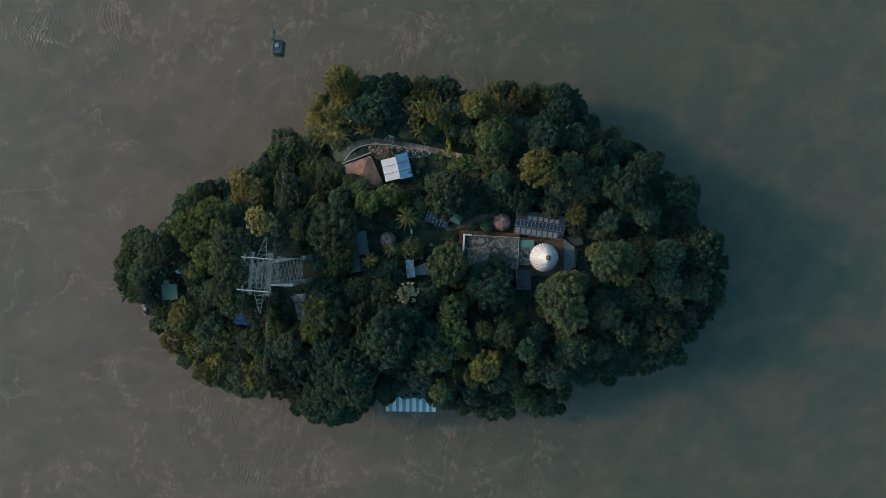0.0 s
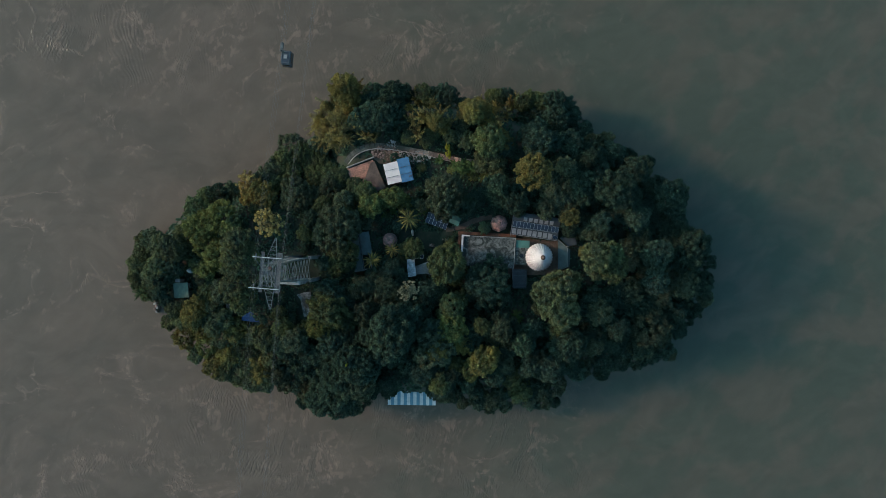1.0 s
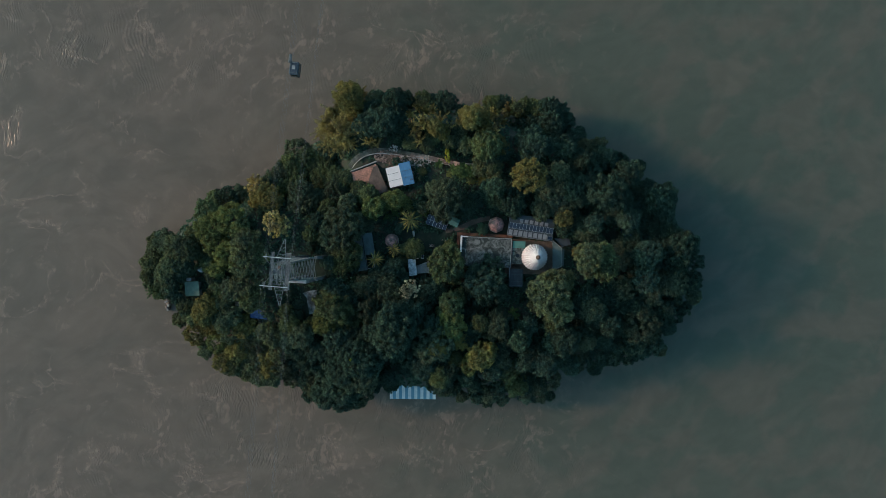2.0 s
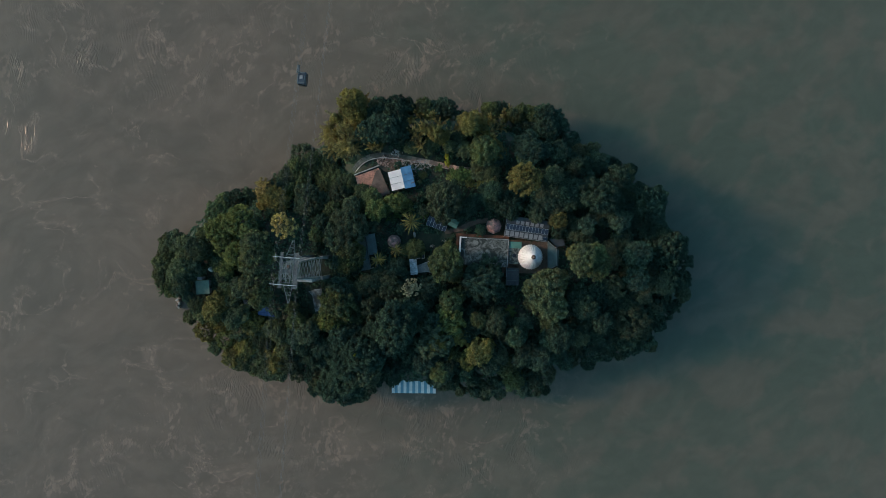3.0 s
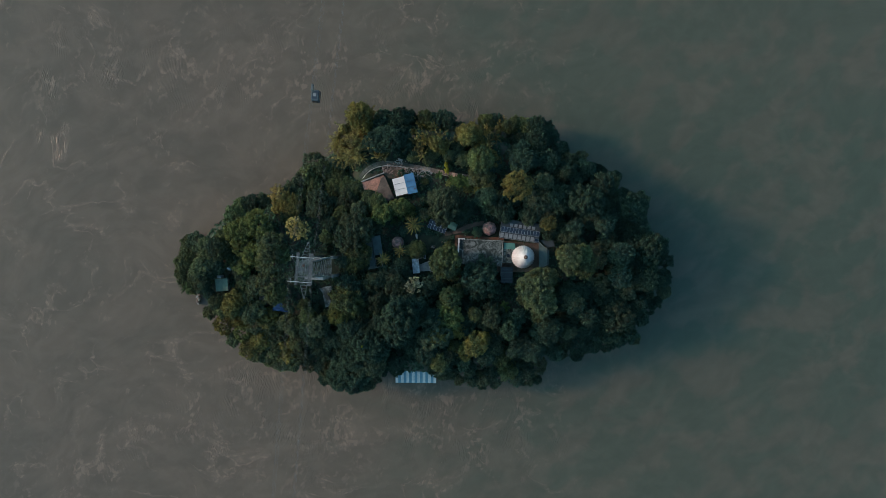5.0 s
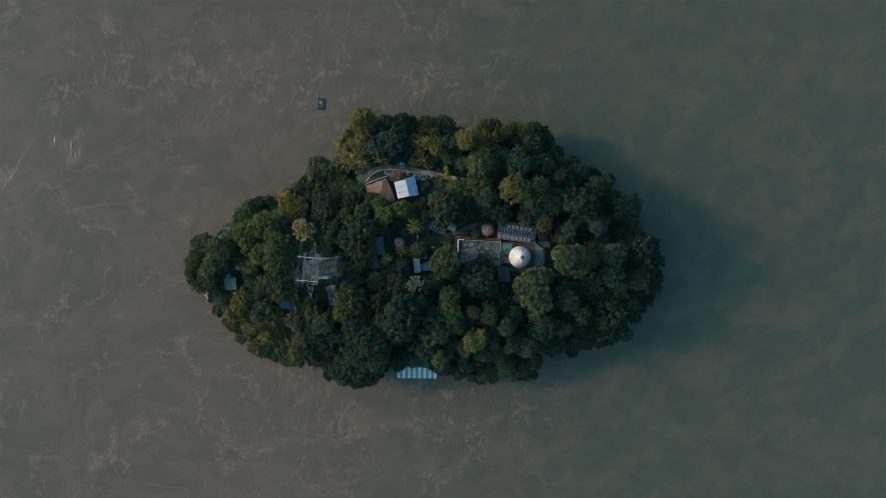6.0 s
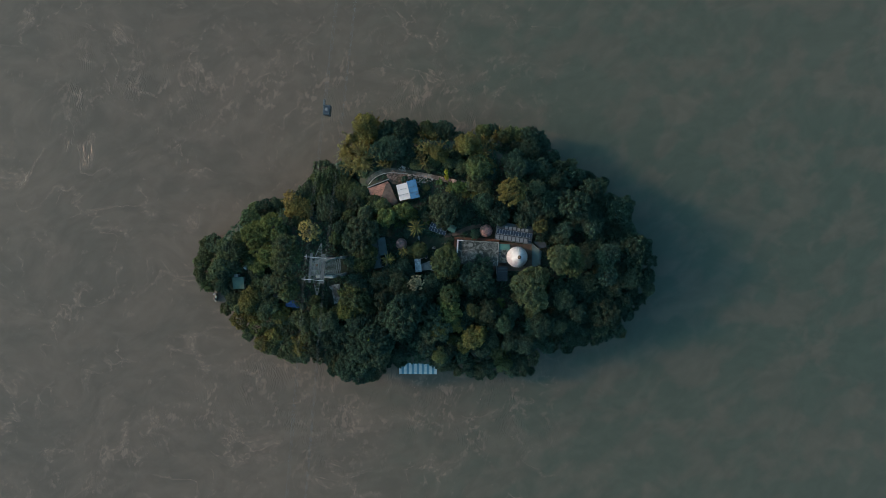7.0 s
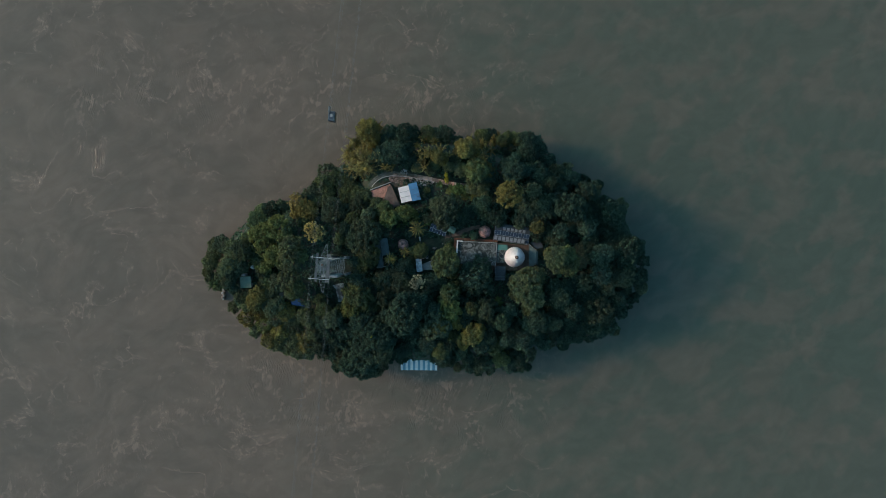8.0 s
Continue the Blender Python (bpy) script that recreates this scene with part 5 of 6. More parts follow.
for i in range(6):
    s = part("skylight_sheet", one_box(-0.52, -0.55, 0, 0.52, 0.55, 0.03, bevel=0.01), M_PALE_SHEET, guest, "pale translucent roof sheet")
    s.matrix_basis = pose(-3.2 + 1.5 * i, 1.75, 4.14, 8)
for i in range(13):
    solar_panel(guest, pose(-6.0 + 1.0 * i, 0.05, 4.15, 22, 0, 0) @ Matrix.Diagonal((0.97, 0.92, 1, 1)))
solar_panel(guest, pose(5.9, -2.1, 3.8, 15, 0, 90) @ Matrix.Diagonal((0.9, 0.75, 1, 1)))
part("rail", one_box(-6.6, -0.75, 3.86, 6.6, -0.68, 3.95), M_STEEL, guest)
part("rail", one_box(-6.6, 0.75, 4.38, 6.6, 0.82, 4.48), M_STEEL, guest)
part("ridge_edge", one_box(-6.75, -3.0, 3.42, 6.75, -2.9, 3.6), M_PALE_SHEET, guest)
part("verge", one_box(-6.8, -2.9, 3.46, -6.7, 3.4, 3.54, m=pose(0, 0, 0.3, 8)), M_PALE_SHEET, guest)

east_hut = thing("hut", 55.89, 5.29, 12.6, "hut under a dark blue sheet among eastern trees", "hut", turn=12)
walls(east_hut, 2.6, 2.6, 0, 2.4, M_CONCRETE)
for k in (-1, 1):
    roof_sheet(east_hut, "roof_sheet", 0.72 * k, 0, 2.75, 1.5, 3.1, M_TARP, 0, 10 * k)

# ---- the hipped porch east of the temple ----
porch = thing("porch", 34.61, -1.85, 15.5, "open porch under a hipped grey metal roof with pale ridges", "porch")
for x, y in ((-1.3, -3.6), (-1.3, 3.6), (1.3, -2.6), (1.3, 2.6)):
    part("post", one_box(x - 0.1, y - 0.1, 0, x + 0.1, y + 0.1, 3.1), M_CONCRETE, porch)
bm = slab(bmesh.new(), ((-1.7, 4.6), (0.95, 2.2), (0.95, -3.1), (-1.7, -4.6)), [3.2, 3.75, 3.75, 3.2], 0.06)
part("roof_slope", bm, M_BLUEGREY, porch)
bm = slab(bmesh.new(), ((0.97, 2.2), (1.85, 1.8), (1.55, -3.3), (0.97, -3.1)), [3.75, 3.3, 3.3, 3.75], 0.06)
part("roof_slope", bm, M_BLUEGREY, porch)
for a, b in (((-1.7, 4.6, 3.24), (0.95, 2.2, 3.8)), ((0.95, 2.2, 3.8), (0.95, -3.1, 3.8)), ((0.95, -3.1, 3.8), (-1.7, -4.6, 3.24))):
    part("ridge", bar(bmesh.new(), a, b, 0.14, 0.08), M_PALE_SHEET, porch)
canopy = tagged(part("canopy", slab(bmesh.new(), ((33.48, 3.39), (37.96, 3.24), (38.42, 1.39), (35.8, 0.77)), [18.2, 18.3, 18.3, 18.2], 0.08), M_GREY_SHEET), "dull grey sheet canopy beside the porch", "canopy")
bm = bmesh.new()
for x, y in ((34.05, 3.1), (37.76, 2.94), (38.07, 1.7)):
    box(bm, x - 0.05, y - 0.05, 15.6, x + 0.05, y + 0.05, 18.15)
part("post", bm, M_STEEL_DARK, canopy)

# ---- small house and its terrace in the garden ----
cottage = thing("cottage", -8.95, -5.33, 15.5, "narrow cottage with a peeling white and grey roof", "cottage", turn=6)
walls(cottage, 2.0, 4.5, 0, 2.6, M_CONCRETE)
part("roof_slab", one_box(-1.15, -2.5, 2.62, 1.15, 2.5, 2.8, bevel=0.03), material("peeling_whitewash", (0.80, 0.84, 0.86), 0.8, (0.2, 0.25, 0.27), 1.1, 0.45, 0.02), cottage)
tagged(part("garden_terrace", slab(bmesh.new(), ((-7.97, -5.0), (-4.22, -3.59), (-3.12, -4.53), (-2.34, -7.66), (-4.69, -7.03), (-7.66, -7.34)), 16.7, 1.2), M_CONCRETE), "irregular grey concrete terrace beside the cottage", "terrace", kind="structure")
lamp = thing("solar_lamp", -6.65, -2.17, 15.6, "twin solar panels on one pole in the garden", "lamp")
part("pole", one_box(-0.05, -0.05, 0, 0.05, 0.05, 2.6), M_STEEL, lamp)
part("arm", one_box(-0.55, -0.05, 2.6, 0.55, 0.05, 2.68), M_WHITE, lamp)
for x in (-0.72, 0.72):
    part("lamp_frame", one_box(x - 0.42, -0.6, 2.6, x + 0.42, 0.6, 2.66, bevel=0.01), M_WHITE, lamp)
    part("cell", one_box(x - 0.33, -0.5, 2.665, x + 0.33, 0.5, 2.69), M_PANEL, lamp)
pillar = thing("stone_pillar", -8.69, 4.81, 15.6, "white painted tapered stone standing in the garden", "pillar", turn=8)
part("shaft", lathe(bmesh.new(), ((0.3, 0), (0.46, 0.5), (0.42, 1.2), (0.2, 2.2), (0.04, 2.7)), 12, 0, Matrix.Diagonal((0.85, 2.2, 0.8, 1))), M_WHITE, pillar, smooth=True)

# ---- hut and steps on the western spur ----
zz = 12.3
west_hut = thing("hut", -76.12, -11.95, zz, "hut with a pale green metal roof on the western spur", "hut", turn=3)
walls(west_hut, 3.8, 3.9, 0, 2.8, M_CONCRETE)
for i in range(3):
    roof_sheet(west_hut, "roof_sheet", -1.42 + 1.42 * i, 0, 3.05, 1.41, 4.4, M_PALE_GREEN, 5)
tank = thing("water_tank", -76.83, -9.09, zz, "small grey tank on a stand behind the hut", "tank")
part("stand", one_box(-0.5, -0.4, 0, 0.5, 0.4, 2.9), M_CONCRETE, tank)
part("drum", one_box(-0.75, -0.5, 2.9, 0.75, 0.5, 3.7, bevel=0.12), M_PALE_SHEET, tank)
steps = tagged(new("steps"), "orange-brown steps leading down beside the hut", "steps")
for i in range(9):
    x0, y0 = -76.63, -16.03
    x, y = x0 - 0.42 * i, y0 + 0.16 * i
    part("step", one_box(x - 0.22, y - 0.45, 9.0, x + 0.22, y + 0.45, 13.4 - 0.17 * i), M_ORANGE, steps)
spire = thing("white_spire", -73.29, -6.17, 12.0, "small white painted shrine spire among the trees", "spire")
spire.scale = (1.0, 1.0, 1.0)
part("base", one_box(-0.6, -0.6, -1.5, 0.6, 0.6, 2.2, bevel=0.05), M_WHITE, spire)
part("spire", lathe(bmesh.new(), ((0.75, 2.2), (0.85, 3.0), (0.7, 4.0), (0.35, 5.2), (0.06, 6.2)), 14), M_WHITE, spire, smooth=True)
quay = tagged(new("shore_wall"), "broken pink masonry at the water's edge", "wall")
for i in range(7):
    x, y = -89.88, -16.79
    part("block", one_box(-0.5, -0.3, -1.6, 0.5, 0.3, 0.25, m=pose(x + 0.35 * math.sin(i * 2.1), y + 1.0 - 0.62 * i, 1.2 + 0.2 * (i % 3), 6 * (i % 3), 0, 20 * i), bevel=0.05), M_PAVER if i % 2 else M_KERB, quay)

# ---- yard and tarpaulin by the pylon ----
tagged(part("concrete_yard", slab(bmesh.new(), ((-42.2, -13.2), (-40.2, -12.5), (-38.0, -12.3), (-37.8, -16.5), (-38.6, -19.3), (-40.1, -19.6), (-40.7, -16.6), (-41.0, -14.6)), 16.55, 1.2), M_YARD), "pale worn concrete yard beside the ropeway tower", "yard", kind="structure")


def tarpaulin(x, y, z, w, d, turn):
    bm = bmesh.new()
    bmesh.ops.create_grid(bm, x_segments=14, y_segments=10, size=1)
    for v in bm.verts:
        v.co = Vector((v.co.x * w / 2, v.co.y * d / 2, 0.16 * noise.noise(v.co * 2.3) - 0.3 * abs(v.co.x) ** 2))
    r = bmesh.ops.extrude_face_region(bm, geom=bm.faces[:])
    bmesh.ops.translate(bm, vec=(0, 0, -0.03), verts=[v for v in r["geom"] if isinstance(v, bmesh.types.BMVert)])
    t = thing("tarpaulin_shelter", x, y, z, "bright blue tarpaulin stretched over poles beneath trees", "shelter", turn=turn)
    part("sheet", bm, M_TARP, t)
    for px in (-w / 2 + 0.1, w / 2 - 0.1):
        for py in (-d / 2 + 0.1, d / 2 - 0.1):
            part("pole", one_box(px - 0.05, py - 0.05, -3.2, px + 0.05, py + 0.05, -0.28), M_WOOD, t)


tarpaulin(-55.61, -19.63, 15.6, 5.6, 2.8, -6)
stair = tagged(new("stone_stair"), "pale stone steps half hidden under trees", "steps")
for i in range(6):
    x, y = -62.8, -17.21
    part("step", one_box(x - 1.0, y - 0.9 + 0.34 * i, 10.5, x + 1.0, y - 0.6 + 0.34 * i, 12.6 + 0.17 * i), M_CONCRETE, stair)

# ---- ropeway tower ----
TX, TY, TZ = -37.9, -5.2, 32.5
tower = thing("ropeway_tower", TX, TY, TZ, "tall galvanised lattice steel ropeway tower with cross arms", "tower")
HIGH, B0, B1 = 25.5, 3.05, 2.0
corner = ((-1, -1), (1, -1), (1, 1), (-1, 1))


def leg_at(i, z):
    k = B0 + (B1 - B0) * z / HIGH
    return Vector((corner[i][0] * k, corner[i][1] * k * 0.98, z))


for i in range(4):
    part("leg", bar(bmesh.new(), leg_at(i, 0), leg_at(i, HIGH), 0.2), M_STEEL, tower)
    part("footing", one_box(leg_at(i, 0).x - 0.45, leg_at(i, 0).y - 0.45, -18.5, leg_at(i, 0).x + 0.45, leg_at(i, 0).y + 0.45, 0.3, bevel=0.06), M_STEEL_DARK, tower)
levels = [HIGH * k / 9 for k in range(10)]
for i in range(4):
    j = (i + 1) % 4
    for a, b in zip(levels, levels[1:]):
        part("brace", bar(bmesh.new(), leg_at(i, a), leg_at(j, b), 0.095), M_STEEL, tower)
        part("brace", bar(bmesh.new(), leg_at(j, a) * 0.99, leg_at(i, b) * 0.99, 0.095), M_STEEL, tower)
        part("strut", bar(bmesh.new(), leg_at(i, b), leg_at(j, b), 0.07), M_STEEL_DARK, tower)
# head: two rope saddles, walkways, cross arms and the end booms
for x, half in ((-1.95, 0.32), (1.95, 0.52)):
    part("saddle_beam", one_box(x - half, -4.7, HIGH + 0.3, x + half, 4.9, HIGH + 0.5), M_STEEL_DARK, tower, "dull grey rope saddle walkway")
    for s in (-1, 1):
        part("rail", one_box(x + s * (half + 0.1) - 0.03, -4.7, HIGH + 0.5, x + s * (half + 0.1) + 0.03, 4.9, HIGH + 0.6), M_STEEL, tower)
    for k in range(9):
        part("roller", lathe(bmesh.new(), ((0.14, -0.08), (0.14, 0.08)), 10, 0, pose(x, -4.2 + 1.05 * k, HIGH + 0.62, 0, 90, 0)), M_STEEL, tower)
for y in (-3.2, -0.1, 3.3):
    part("cross_beam", one_box(-2.3, y - (0.4 if abs(y) < 1 else 0.1), HIGH - 0.2, 2.3, y + (0.4 if abs(y) < 1 else 0.1), HIGH + 0.25), M_STEEL_DARK, tower)
for x in (-0.55, 0.55):
    part("cross_beam", one_box(x - 0.08, -3.3, HIGH + 0.26, x + 0.08, 3.4, HIGH + 0.4), M_STEEL, tower)
for k in range(3):
    y = -2.4 + 2.3 * k
    part("grating_bar", one_box(-1.3, y - 0.05, HIGH + 0.1, 1.3, y + 0.05, HIGH + 0.18), M_STEEL, tower)
for s in (-1, 1):
    part("platform_brace", bar(bmesh.new(), (-1.3 * s, -3.1, HIGH + 0.22), (1.3 * s, -0.5, HIGH + 0.22), 0.08), M_STEEL, tower)
    part("platform_brace", bar(bmesh.new(), (-1.3 * s, 0.4, HIGH + 0.22), (1.3 * s, 3.2, HIGH + 0.22), 0.08), M_STEEL, tower)
part("winch", one_box(-0.35, 0.7, HIGH + 0.3, 0.35, 1.5, HIGH + 0.8, bevel=0.08), M_RUST, tower, "rusty winch drum")
UP = HIGH + 3.3
for y, dx in ((3.65, 0.0), (-3.55, -0.35)):
    part("cross_arm", bar(bmesh.new(), (-3.5 + dx, y, UP), (3.5 + dx, y, UP), 0.2, 0.16), M_ARM, tower, "pale steel cross arm")
    for x in (-1.75, 1.75):
        part("arm_post", bar(bmesh.new(), (x, y, HIGH), (x, y, UP), 0.16), M_STEEL, tower)
    for s in (-1, 1):
        part("arm_strut", bar(bmesh.new(), (s * 3.3 + dx, y, UP), (s * 0.5, y - math.copysign(3.0, y), UP), 0.07), M_STEEL, tower)
        part("arm_strut", bar(bmesh.new(), (s * 1.6 + dx, y, UP), (-s * 0.5, y - math.copysign(3.0, y), UP), 0.1), M_STEEL, tower)
    part("arm_strut", bar(bmesh.new(), (-0.9, y - math.copysign(3.0, y), UP), (0.9, y - math.copysign(3.0, y), UP), 0.1), M_STEEL, tower)
for x in (-3.45, 2.75):
    for y in (-3.55, 3.65):
        part("rope_shoe", one_box(x - 0.12, y - 0.7, HIGH + 0.75, x + 0.12, y + 0.7, HIGH + 1.0, bevel=0.04), M_STEEL, tower)
        part("shoe_hanger", one_box(x - 0.05, y - 0.06, HIGH + 1.0, x + 0.05, y + 0.06, UP), M_STEEL, tower)
for s in (-1, 1):
    tip = Vector((1.4 if s > 0 else 1.3, s * 9.0, HIGH + 2.2))
    feet = [Vector((-0.15, s * 3.6, UP)), Vector((2.1, s * 3.6, UP))]
    for f in feet:
        part("boom", bar(bmesh.new(), f, tip.lerp(f, 0.12), 0.1), M_STEEL, tower)
    pts = [[f.lerp(tip, k / 6) for k in range(6)] for f in feet]
    for k in range(6):
        part("boom_rung", bar(bmesh.new(), pts[0][k], pts[1][k], 0.08), M_STEEL, tower)
        if k < 5 and k % 2 == 0:
            part("boom_rung", bar(bmesh.new(), pts[0][k], pts[1][k + 1], 0.07), M_STEEL, tower)
head_turn = pose(-0.1, 0, 0, 0, 0, -4.5) @ Matrix.Diagonal((0.93, 0.93, 1, 1))     # the head lies along the ropes
for ob in tower.children:
    if ob.name.split(".")[0] not in ("leg", "footing", "brace", "strut"):
        ob.matrix_basis = head_turn @ ob.matrix_basis
bm = bmesh.new()
box(bm, -6.3, -0.55, 0, -0.6, 0.55, 15.8, bevel=0.05)
plinth = tagged(part("concrete_wall", bm, M_CONCRETE), "pale concrete wall at the foot of the ropeway tower", "wall")
plinth.matrix_basis = pose(-37.4, -9.0, 15.2, 0, 0, -3)


# ---- ropes and the cable car ----
SLOPE = 0.10


def rope(x_off, z_top, radius, label):
    cu = bpy.data.curves.new("rope", "CURVE")
    cu.dimensions, cu.bevel_depth, cu.bevel_resolution = "3D", radius, 1
    sp = cu.splines.new("POLY")
    n = 61
    sp.points.add(n - 1)
    for i in range(n):
        y = -330 + 660 * i / (n - 1)
        a = abs(y)
        sp.points[i].co = (TX - 0.1 + 0.93 * x_off + SLOPE * y, TY + y, z_top - 0.10 * a + 0.0002 * a * a, 1)
    cu.materials.append(M_ROPE)
    tagged(new("rope", cu), label, "cable", "ropes over the tower")


for side in (-3.45, 2.75):
    for k in (-0.35, 0.35):
        rope(side + k, TZ + HIGH + 1.05, 0.009, "thick steel track rope of the cable car")
    rope(side, TZ + HIGH + 1.2, 0.007, "thin steel hauling rope of the cable car")
rope(-3.4, TZ + UP + 0.2, 0.009, "thin signal cable over the ropeway tower")
rope(3.3, TZ + UP + 0.2, 0.009, "thin signal cable over the ropeway tower")

cabin_y = 49.6
cabin = thing("cable_car", TX - 3.31 + SLOPE * cabin_y, TY + cabin_y, TZ + HIGH + 1.0 - 0.10 * cabin_y + 0.0002 * cabin_y ** 2, "dark cable car cabin hanging on its track ropes", "cable car", turn=-5.7)
part("body", one_box(-1.1, -1.6, -5.2, 1.1, 1.6, -2.9, bevel=0.18), M_CABIN, cabin)
part("roof", one_box(-1.05, -1.55, -2.9, 1.05, 1.55, -2.72, bevel=0.06), M_CABIN, cabin)
part("skirt", one_box(-1.16, -1.66, -5.25, 1.16, 1.66, -4.6, bevel=0.1), M_RUST, cabin, "red-brown lower skirt")
part("roof_hatch", one_box(-0.42, -0.35, -2.72, 0.42, 0.55, -2.55, bevel=0.03), M_PALE_SHEET, cabin, "pale roof hatch")
for x in (-0.85, 0.85):
    part("roof_rail", one_box(x - 0.04, -1.4, -2.7, x + 0.04, 1.4, -2.6), M_STEEL, cabin)
for y in (-1.3, 1.3):
    part("roof_rail", one_box(-0.85, y - 0.04, -2.7, 0.85, y + 0.04, -2.6), M_STEEL, cabin)
for s in (-1, 1):
    part("window", one_box(s * 1.09, -1.3, -4.2, s * 1.12, 1.3, -3.2), M_GLASS, cabin)
    part("window", one_box(-0.85, s * 1.59, -4.2, 0.85, s * 1.62, -3.2), M_GLASS, cabin)
part("hanger", bar(bmesh.new(), (-0.5, 1.0, -2.7), (-0.5, 1.0, 0.0), 0.2), M_STEEL, cabin)
part("carriage", one_box(-0.65, 0.4, -0.15, 0.05, 2.4, 0.2, bevel=0.05), M_STEEL_DARK, cabin)
for k in range(4):
    part("wheel", lathe(bmesh.new(), ((0.18, -0.08), (0.18, 0.08)), 10, 0, pose(-0.3, 0.5 + 0.6 * k, 0.2, 0, 90, 0)), M_STEEL_DARK, cabin)

# ---- striped awning over the landing stage ----
awning = thing("awning", -9.58, -46.4, 0.0, "blue and white striped cloth awning over the landing stage", "awning", turn=-0.6)
W, D, NS = 14.8, 4.6, 15
for i in range(NS):
    x0, x1 = -W / 2 + W * i / NS, -W / 2 + W * (i + 1) / NS
    bm = bmesh.new()
    rows = []
    for y, z in ((-2.05, 3.3), (-2.0, 3.55), (-0.6, 3.72), (1.0, 3.9), (2.55, 4.05)):
        rows.append([bm.verts.new((x, y, z - 0.05 * abs(math.sin(x * 1.3)))) for x in (x0, (x0 + x1) / 2, x1)])
    for p, q in zip(rows, rows[1:]):
        for k in range(2):
            bm.faces.new((p[k], p[k + 1], q[k + 1], q[k]))
    r = bmesh.ops.extrude_face_region(bm, geom=bm.faces[:])
    bmesh.ops.translate(bm, vec=(0, 0, -0.03), verts=[v for v in r["geom"] if isinstance(v, bmesh.types.BMVert)])
    part("stripe", bm, M_CLOTH_BLUE if i % 2 else M_CLOTH_WHITE, awning, "blue cloth stripe" if i % 2 else "white cloth stripe")
for x in (-7.2, -3.6, 0, 3.6, 7.2):
    for y, h in ((-1.95, 3.5), (2.4, 3.95)):
        part("pole", one_box(x - 0.05, y - 0.05, 0.5, x + 0.05, y + 0.05, h - 0.06), M_STEEL, awning)
stage = thing("landing_stage", -9.75, -47.19, 0.0, "timber landing stage on the water below the awning", "jetty")
for i in range(24):
    part("plank", one_box(-7.4 + 0.62 * i, -1.9, 0.35, -6.82 + 0.62 * i, 3.4, 0.45), M_WOOD, stage)
for x in (-6.5, 0, 6.5):
    for y in (-1.5, 2.5):
        part("pile", one_box(x - 0.12, y - 0.12, -3, x + 0.12, y + 0.12, 0.35), M_WOOD, stage)


# ---- palms, bananas and other plants ----
def frond_mesh(length, width, droop, mat, n=16):
    """One feather leaf along +x from the origin: a rib with leaflets on both sides."""
    bm = bmesh.new()
    rng = random.Random(9)
    last = None
    for i in range(n + 1):
        f = i / n
        c = Vector((length * (f - 0.18 * f ** 3), 0, length * (0.35 * f - droop * f * f)))
        if last is not None:
            bar(bm, last, c, 0.05 * (1.2 - f))
            for s in (-1, 1):
                w = width * math.sin(math.pi * (0.12 + 0.85 * f)) * rng.uniform(0.8, 1.15)
                a = bm.verts.new(last)
                b = bm.verts.new(c)
                t = bm.verts.new(c + Vector((0.35 * w, s * w, -0.3 * w)))
                bm.faces.new((a, b, t) if s > 0 else (b, a, t))
        last = c
    return mesh_of(bm, "frond", mat)


def palm(x, y, top, reach, count, me, label, seed):
    rng = random.Random(seed)
    z = ground(x, y) - 0.3
    p = thing("palm", x, y, z, label, "palm", "palms on the island")
    h = top - z
    part("trunk", lathe(bmesh.new(), [(0.24 - 0.1 * k / 6, h * 0.96 * k / 6) for k in range(7)], 8), M_BARK, p)
    part("heart", lathe(bmesh.new(), ((0.1, h * 0.94), (0.3, h * 0.97), (0.12, h)), 8), M_PALM_DARK, p)
    for i in range(count):
        a = 360 * i / count + rng.uniform(-9, 9)
        s = reach * rng.uniform(0.8, 1.1)
        shared("frond", me, p, pose(0, 0, h * 0.97, 0, rng.uniform(-52, 30), a + rng.uniform(-8, 8)) @ Matrix.Diagonal((s, s, s, 1)))


FROND = frond_mesh(1.0, 0.08, 0.68, M_PALM, 24)
FROND_DARK = frond_mesh(1.0, 0.16, 0.55, M_PALM_DARK)
palm(-9.19, 8.45, 25.5, 4.3, 19, FROND, "tall coconut palm with yellowing sunlit fronds", 1)
palm(-19.49, -3.02, 22.5, 3.3, 22, FROND, "palm with golden drooping fronds above the garden", 2)
palm(-13.9, 0.0, 22.5, 3.0, 18, FROND, "small palm with golden fronds beside the pink shrine", 3)
palm(-91.55, -13.53, 8.0, 3.4, 18, FROND_DARK, "dark green fan of a palm on the bank", 4)
palm(-15.44, 9.63, 20.0, 2.2, 10, FROND_DARK, "young dark green palm among the trees", 5)


def blade_mesh():
    """One broad banana leaf along +x."""
    bm = bmesh.new()
    rows = []
    for k in range(7):
        f = k / 6
        w = 0.2 * math.sin(math.pi * (0.08 + 0.86 * f))
        z = 0.55 * f - 0.5 * f * f
        rows.append([bm.verts.new((f, -w, z - 0.05)), bm.verts.new((f, 0, z)), bm.verts.new((f, w, z - 0.05))])
    for p, q in zip(rows, rows[1:]):
        for j in range(2):
            bm.faces.new((p[j], q[j], q[j + 1], p[j + 1]))
    return mesh_of(bm, "leaf", M_BANANA)


BLADE = blade_mesh()


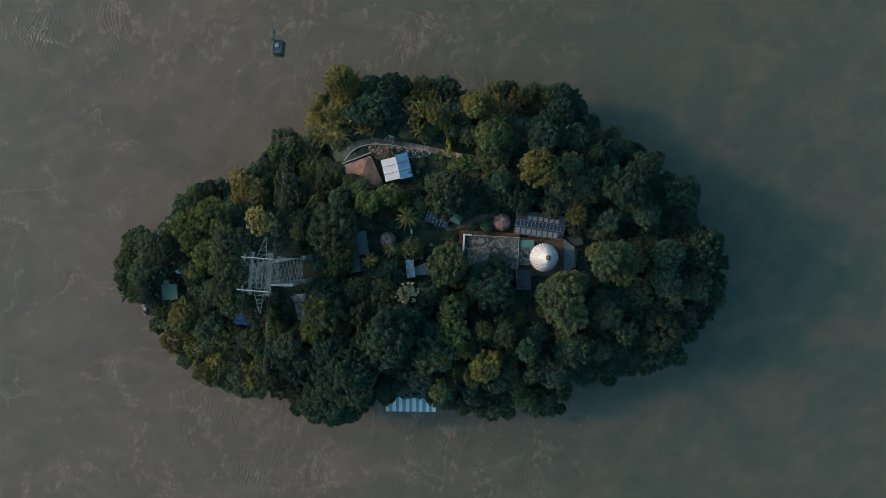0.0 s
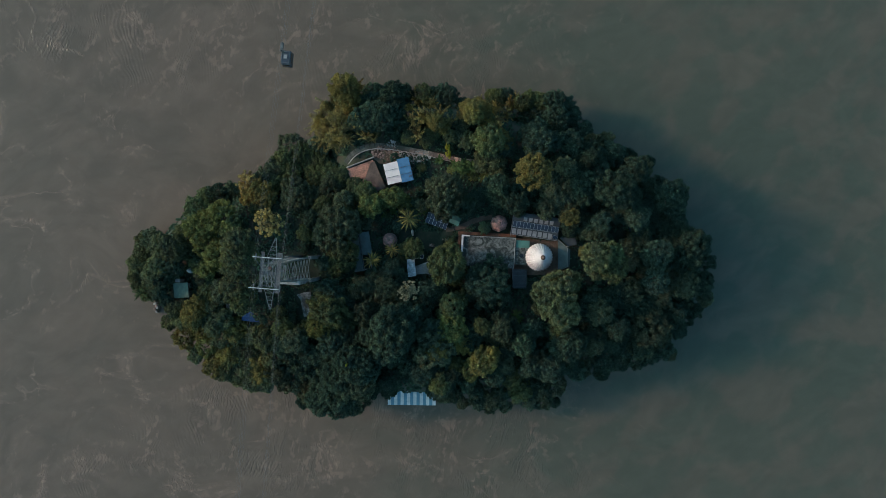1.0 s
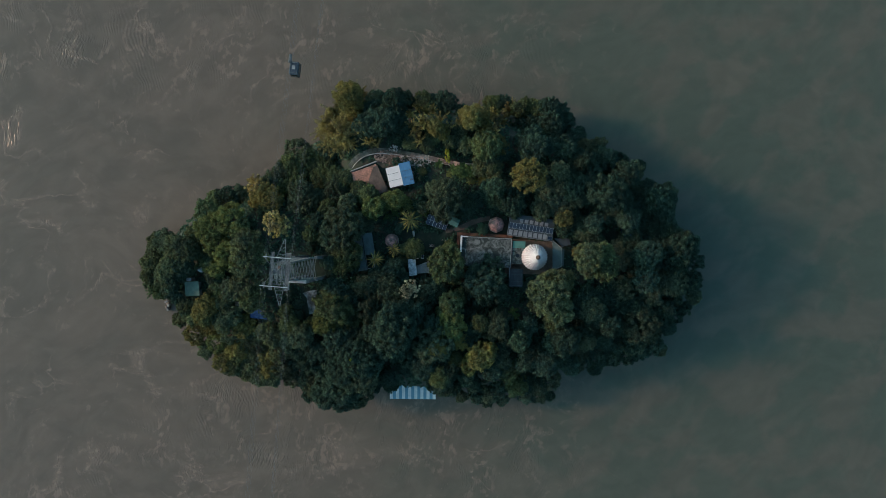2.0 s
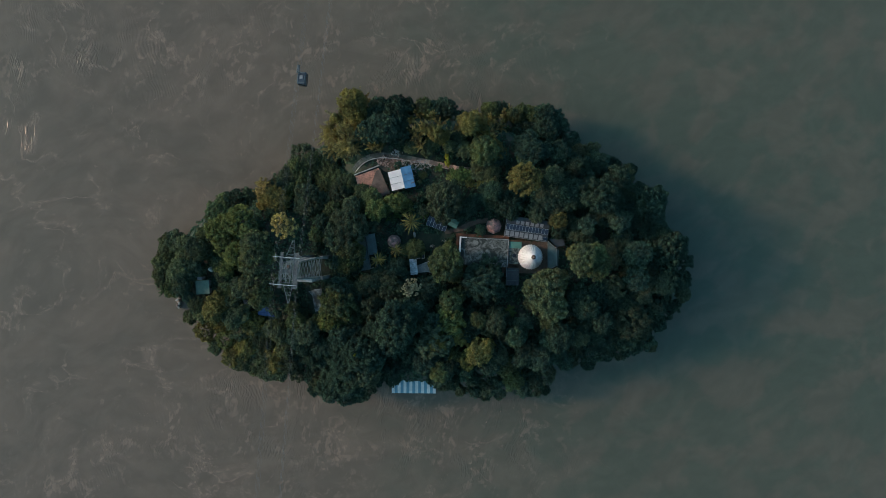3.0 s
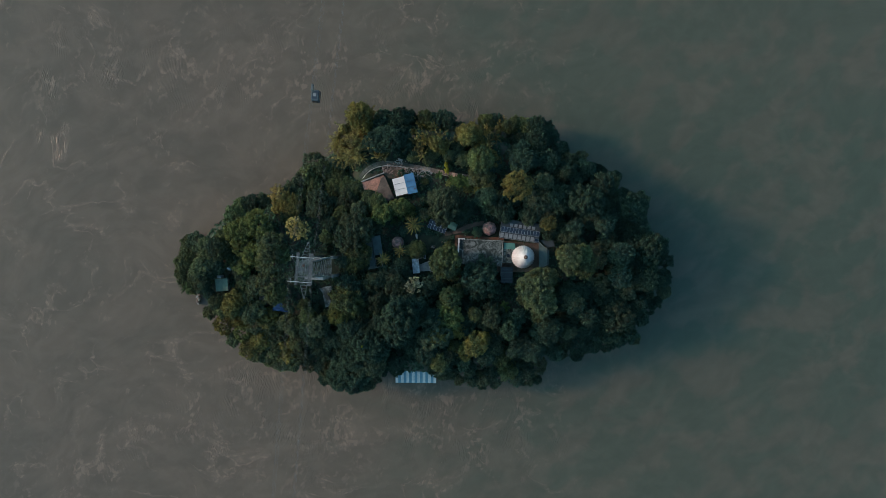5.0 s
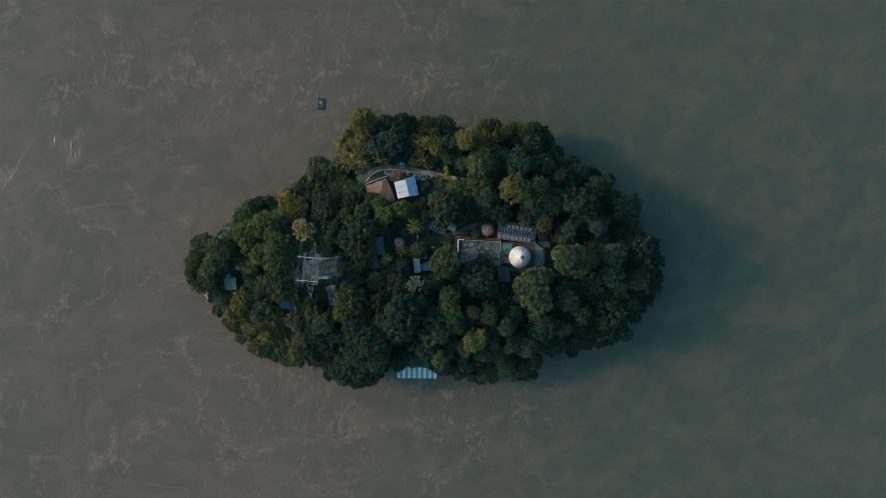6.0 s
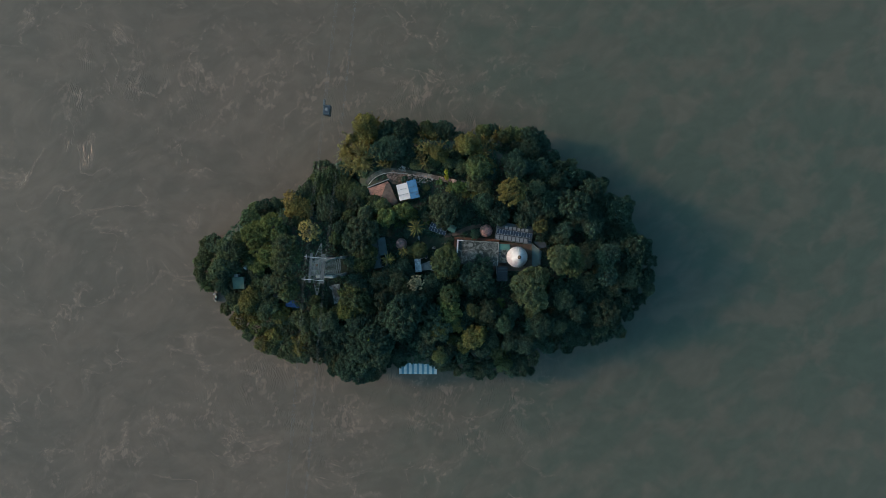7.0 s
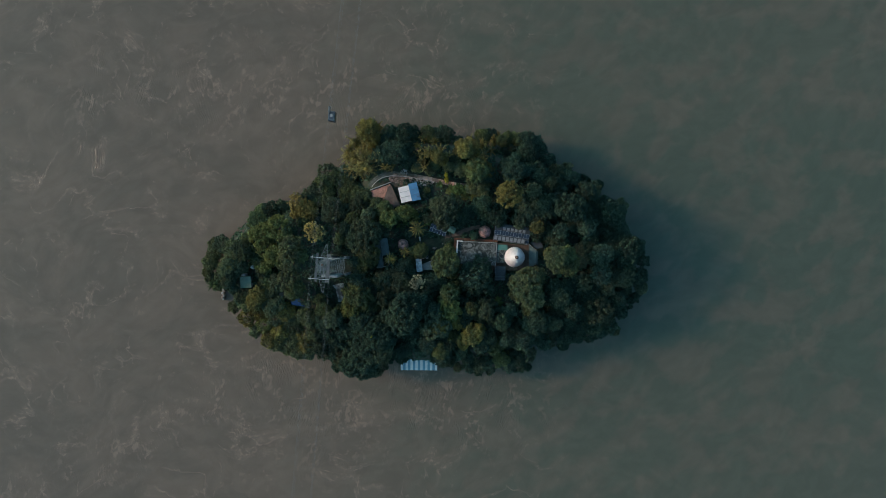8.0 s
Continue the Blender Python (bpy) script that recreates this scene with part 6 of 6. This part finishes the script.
def banana(x, y, seed):
    rng = random.Random(seed)
    z = ground(x, y) - 0.1
    b = thing("banana_plant", x, y, z, "banana plant with broad arching green leaves", "banana plant", "banana plants in the gardens")
    h = rng.uniform(1.6, 2.8)
    part("stem", lathe(bmesh.new(), ((0.14, 0), (0.08, h)), 7), M_BANANA, b)
    for i in range(8):
        s = rng.uniform(1.2, 1.9)
        shared("leaf", BLADE, b, pose(0, 0, h * 0.95, 0, rng.uniform(-35, 10), i * 45 + rng.uniform(-15, 15)) @ Matrix.Diagonal((s, s, s, 1)))


for i, (x, y) in enumerate(((5.26, 24.14), (6.81, 23.52), (8.36, 24.14), (4.33, 23.06), (8.98, 22.75), (-17.23, 9.85), (-14.0, 10.92), (-6.0, 11.08), (-4.92, 12.15), (-0.93, 25.54), (6.5, 24.76), (7.74, 23.06), (3.4, 24.3), (5.88, 22.13), (20.43, -19.35), (21.82, -19.96), (21.2, -18.42))):
    banana(x, y, 20 + i)


def shrub_mesh(seed, mat, tall):
    return crown_mesh(seed, mat, 6, 420, 0.2, tall)


SHRUBS = [shrub_mesh(700 + i, M_SHRUB, 0.9) for i in range(3)]
SHRUB_BRIGHT = shrub_mesh(711, leaf_material("golden_leaf", (0.52, 0.50, 0.07), (0.26, 0.29, 0.05), 0.3, 0.05, 0.3), 1.6)
croton = thing("golden_bush", 1.39, 27.7, 15.5, "slender bush with bright golden-green leaves", "bush")
golden = thing("golden_bush", -26.15, -31.04, 19.0, "small bush with bright golden-green leaves", "bush")
golden.matrix_basis = Matrix.Translation((golden.location.x, golden.location.y, ground(golden.location.x, golden.location.y)))
golden.scale = (1.0, 0.9, 5.6)
shared("crown", SHRUB_BRIGHT, golden)
shared("stem", TRUNKS[1], golden)
croton.scale = (1.0, 2.7, 2.9)
shared("crown", SHRUB_BRIGHT, croton)
shared("stem", TRUNKS[0], croton)


def blocked(x, y):
    """Places kept free of undergrowth: buildings, yards, paths."""
    for cx, cy, rx, ry in KEEP_OFF:
        if abs(x - cx) < rx and abs(y - cy) < ry:
            return True
    return any((p.x - x) ** 2 + (p.y - y) ** 2 < 1.7 for p in way) or any((p.x - x) ** 2 + (p.y - y) ** 2 < 1.0 for p in track)


KEEP_OFF = (
    (-12.53, 22.55, 3.6, 3.4), (-22.08, 22.08, 5.0, 4.0), (-23.49, -0.78, 2.6, 5.4), (13.16, -0.47, 8.6, 5.4), (22.87, -2.19, 2.6, 6), (28.03, -2.35, 6.5, 5.2),
    (27.09, 6.73, 7, 3.2), (35.24, -1.88, 2, 5), (-6.89, -5.48, 3.6, 2.6), (-77.15, -12.11, 2.6, 2.6), (-40.25, -15.5, 2.2, 3.8), (-38.0, -5.2, 3.6, 3.6),
    (-1.57, 8.3, 2.6, 1.4), (-16.29, 28.03, 3.0, 1.2), (16.44, 7.67, 2.5, 2.5), (-15.35, 2.66, 2.2, 2.2), (-3.76, 2.51, 4.2, 3.0),
)


def undergrowth():
    """Low leafy plants all over the hill, one sheet of small leaf clumps."""
    rng = np.random.default_rng(5)
    pos = []
    for _ in range(11500):
        x, y = rng.uniform(-92, 82), rng.uniform(-48, 50)
        g = ground(x, y)
        if g < 0.2 or blocked(x, y):
            continue
        r = rng.uniform(0.35, 1.0)
        for _ in range(11):
            d = rng.normal(size=3)
            d[2] = abs(d[2])
            d *= r / max(0.3, np.linalg.norm(d))
            pos.append((x + d[0], y + d[1], g + 0.05 + d[2] * 0.9))
    pos = np.array(pos)
    nor = rng.normal(size=pos.shape) * 0.5 + (0, 0, 1)
    verts = leaf_cards(pos, nor, 0.6, rng)
    me = bpy.data.meshes.new("undergrowth")
    me.from_pydata(verts.tolist(), [], [(4 * i, 4 * i + 1, 4 * i + 2, 4 * i + 3) for i in range(len(pos))])
    me.materials.append(M_SHRUB)
    tagged(new("undergrowth", me), "dense dark green undergrowth covering the hillside", "undergrowth", kind="stuff")


undergrowth()
rng_s = random.Random(77)
placed = 0
while placed < 150:
    x, y = rng_s.uniform(-70, 62), rng_s.uniform(-40, 42)
    if ground(x, y) < 8 or blocked(x, y):
        continue
    placed += 1
    b = thing("bush", x, y, ground(x, y) - 0.2, "dark green leafy bush growing beneath the trees", "bush", "bushes under the trees", rng_s.uniform(0, 360))
    s = rng_s.uniform(0.9, 2.0)
    b.scale = (s, s, s * 0.8)
    shared("crown", SHRUBS[placed % 3], b)
    shared("stem", TRUNKS[placed % 4], b)
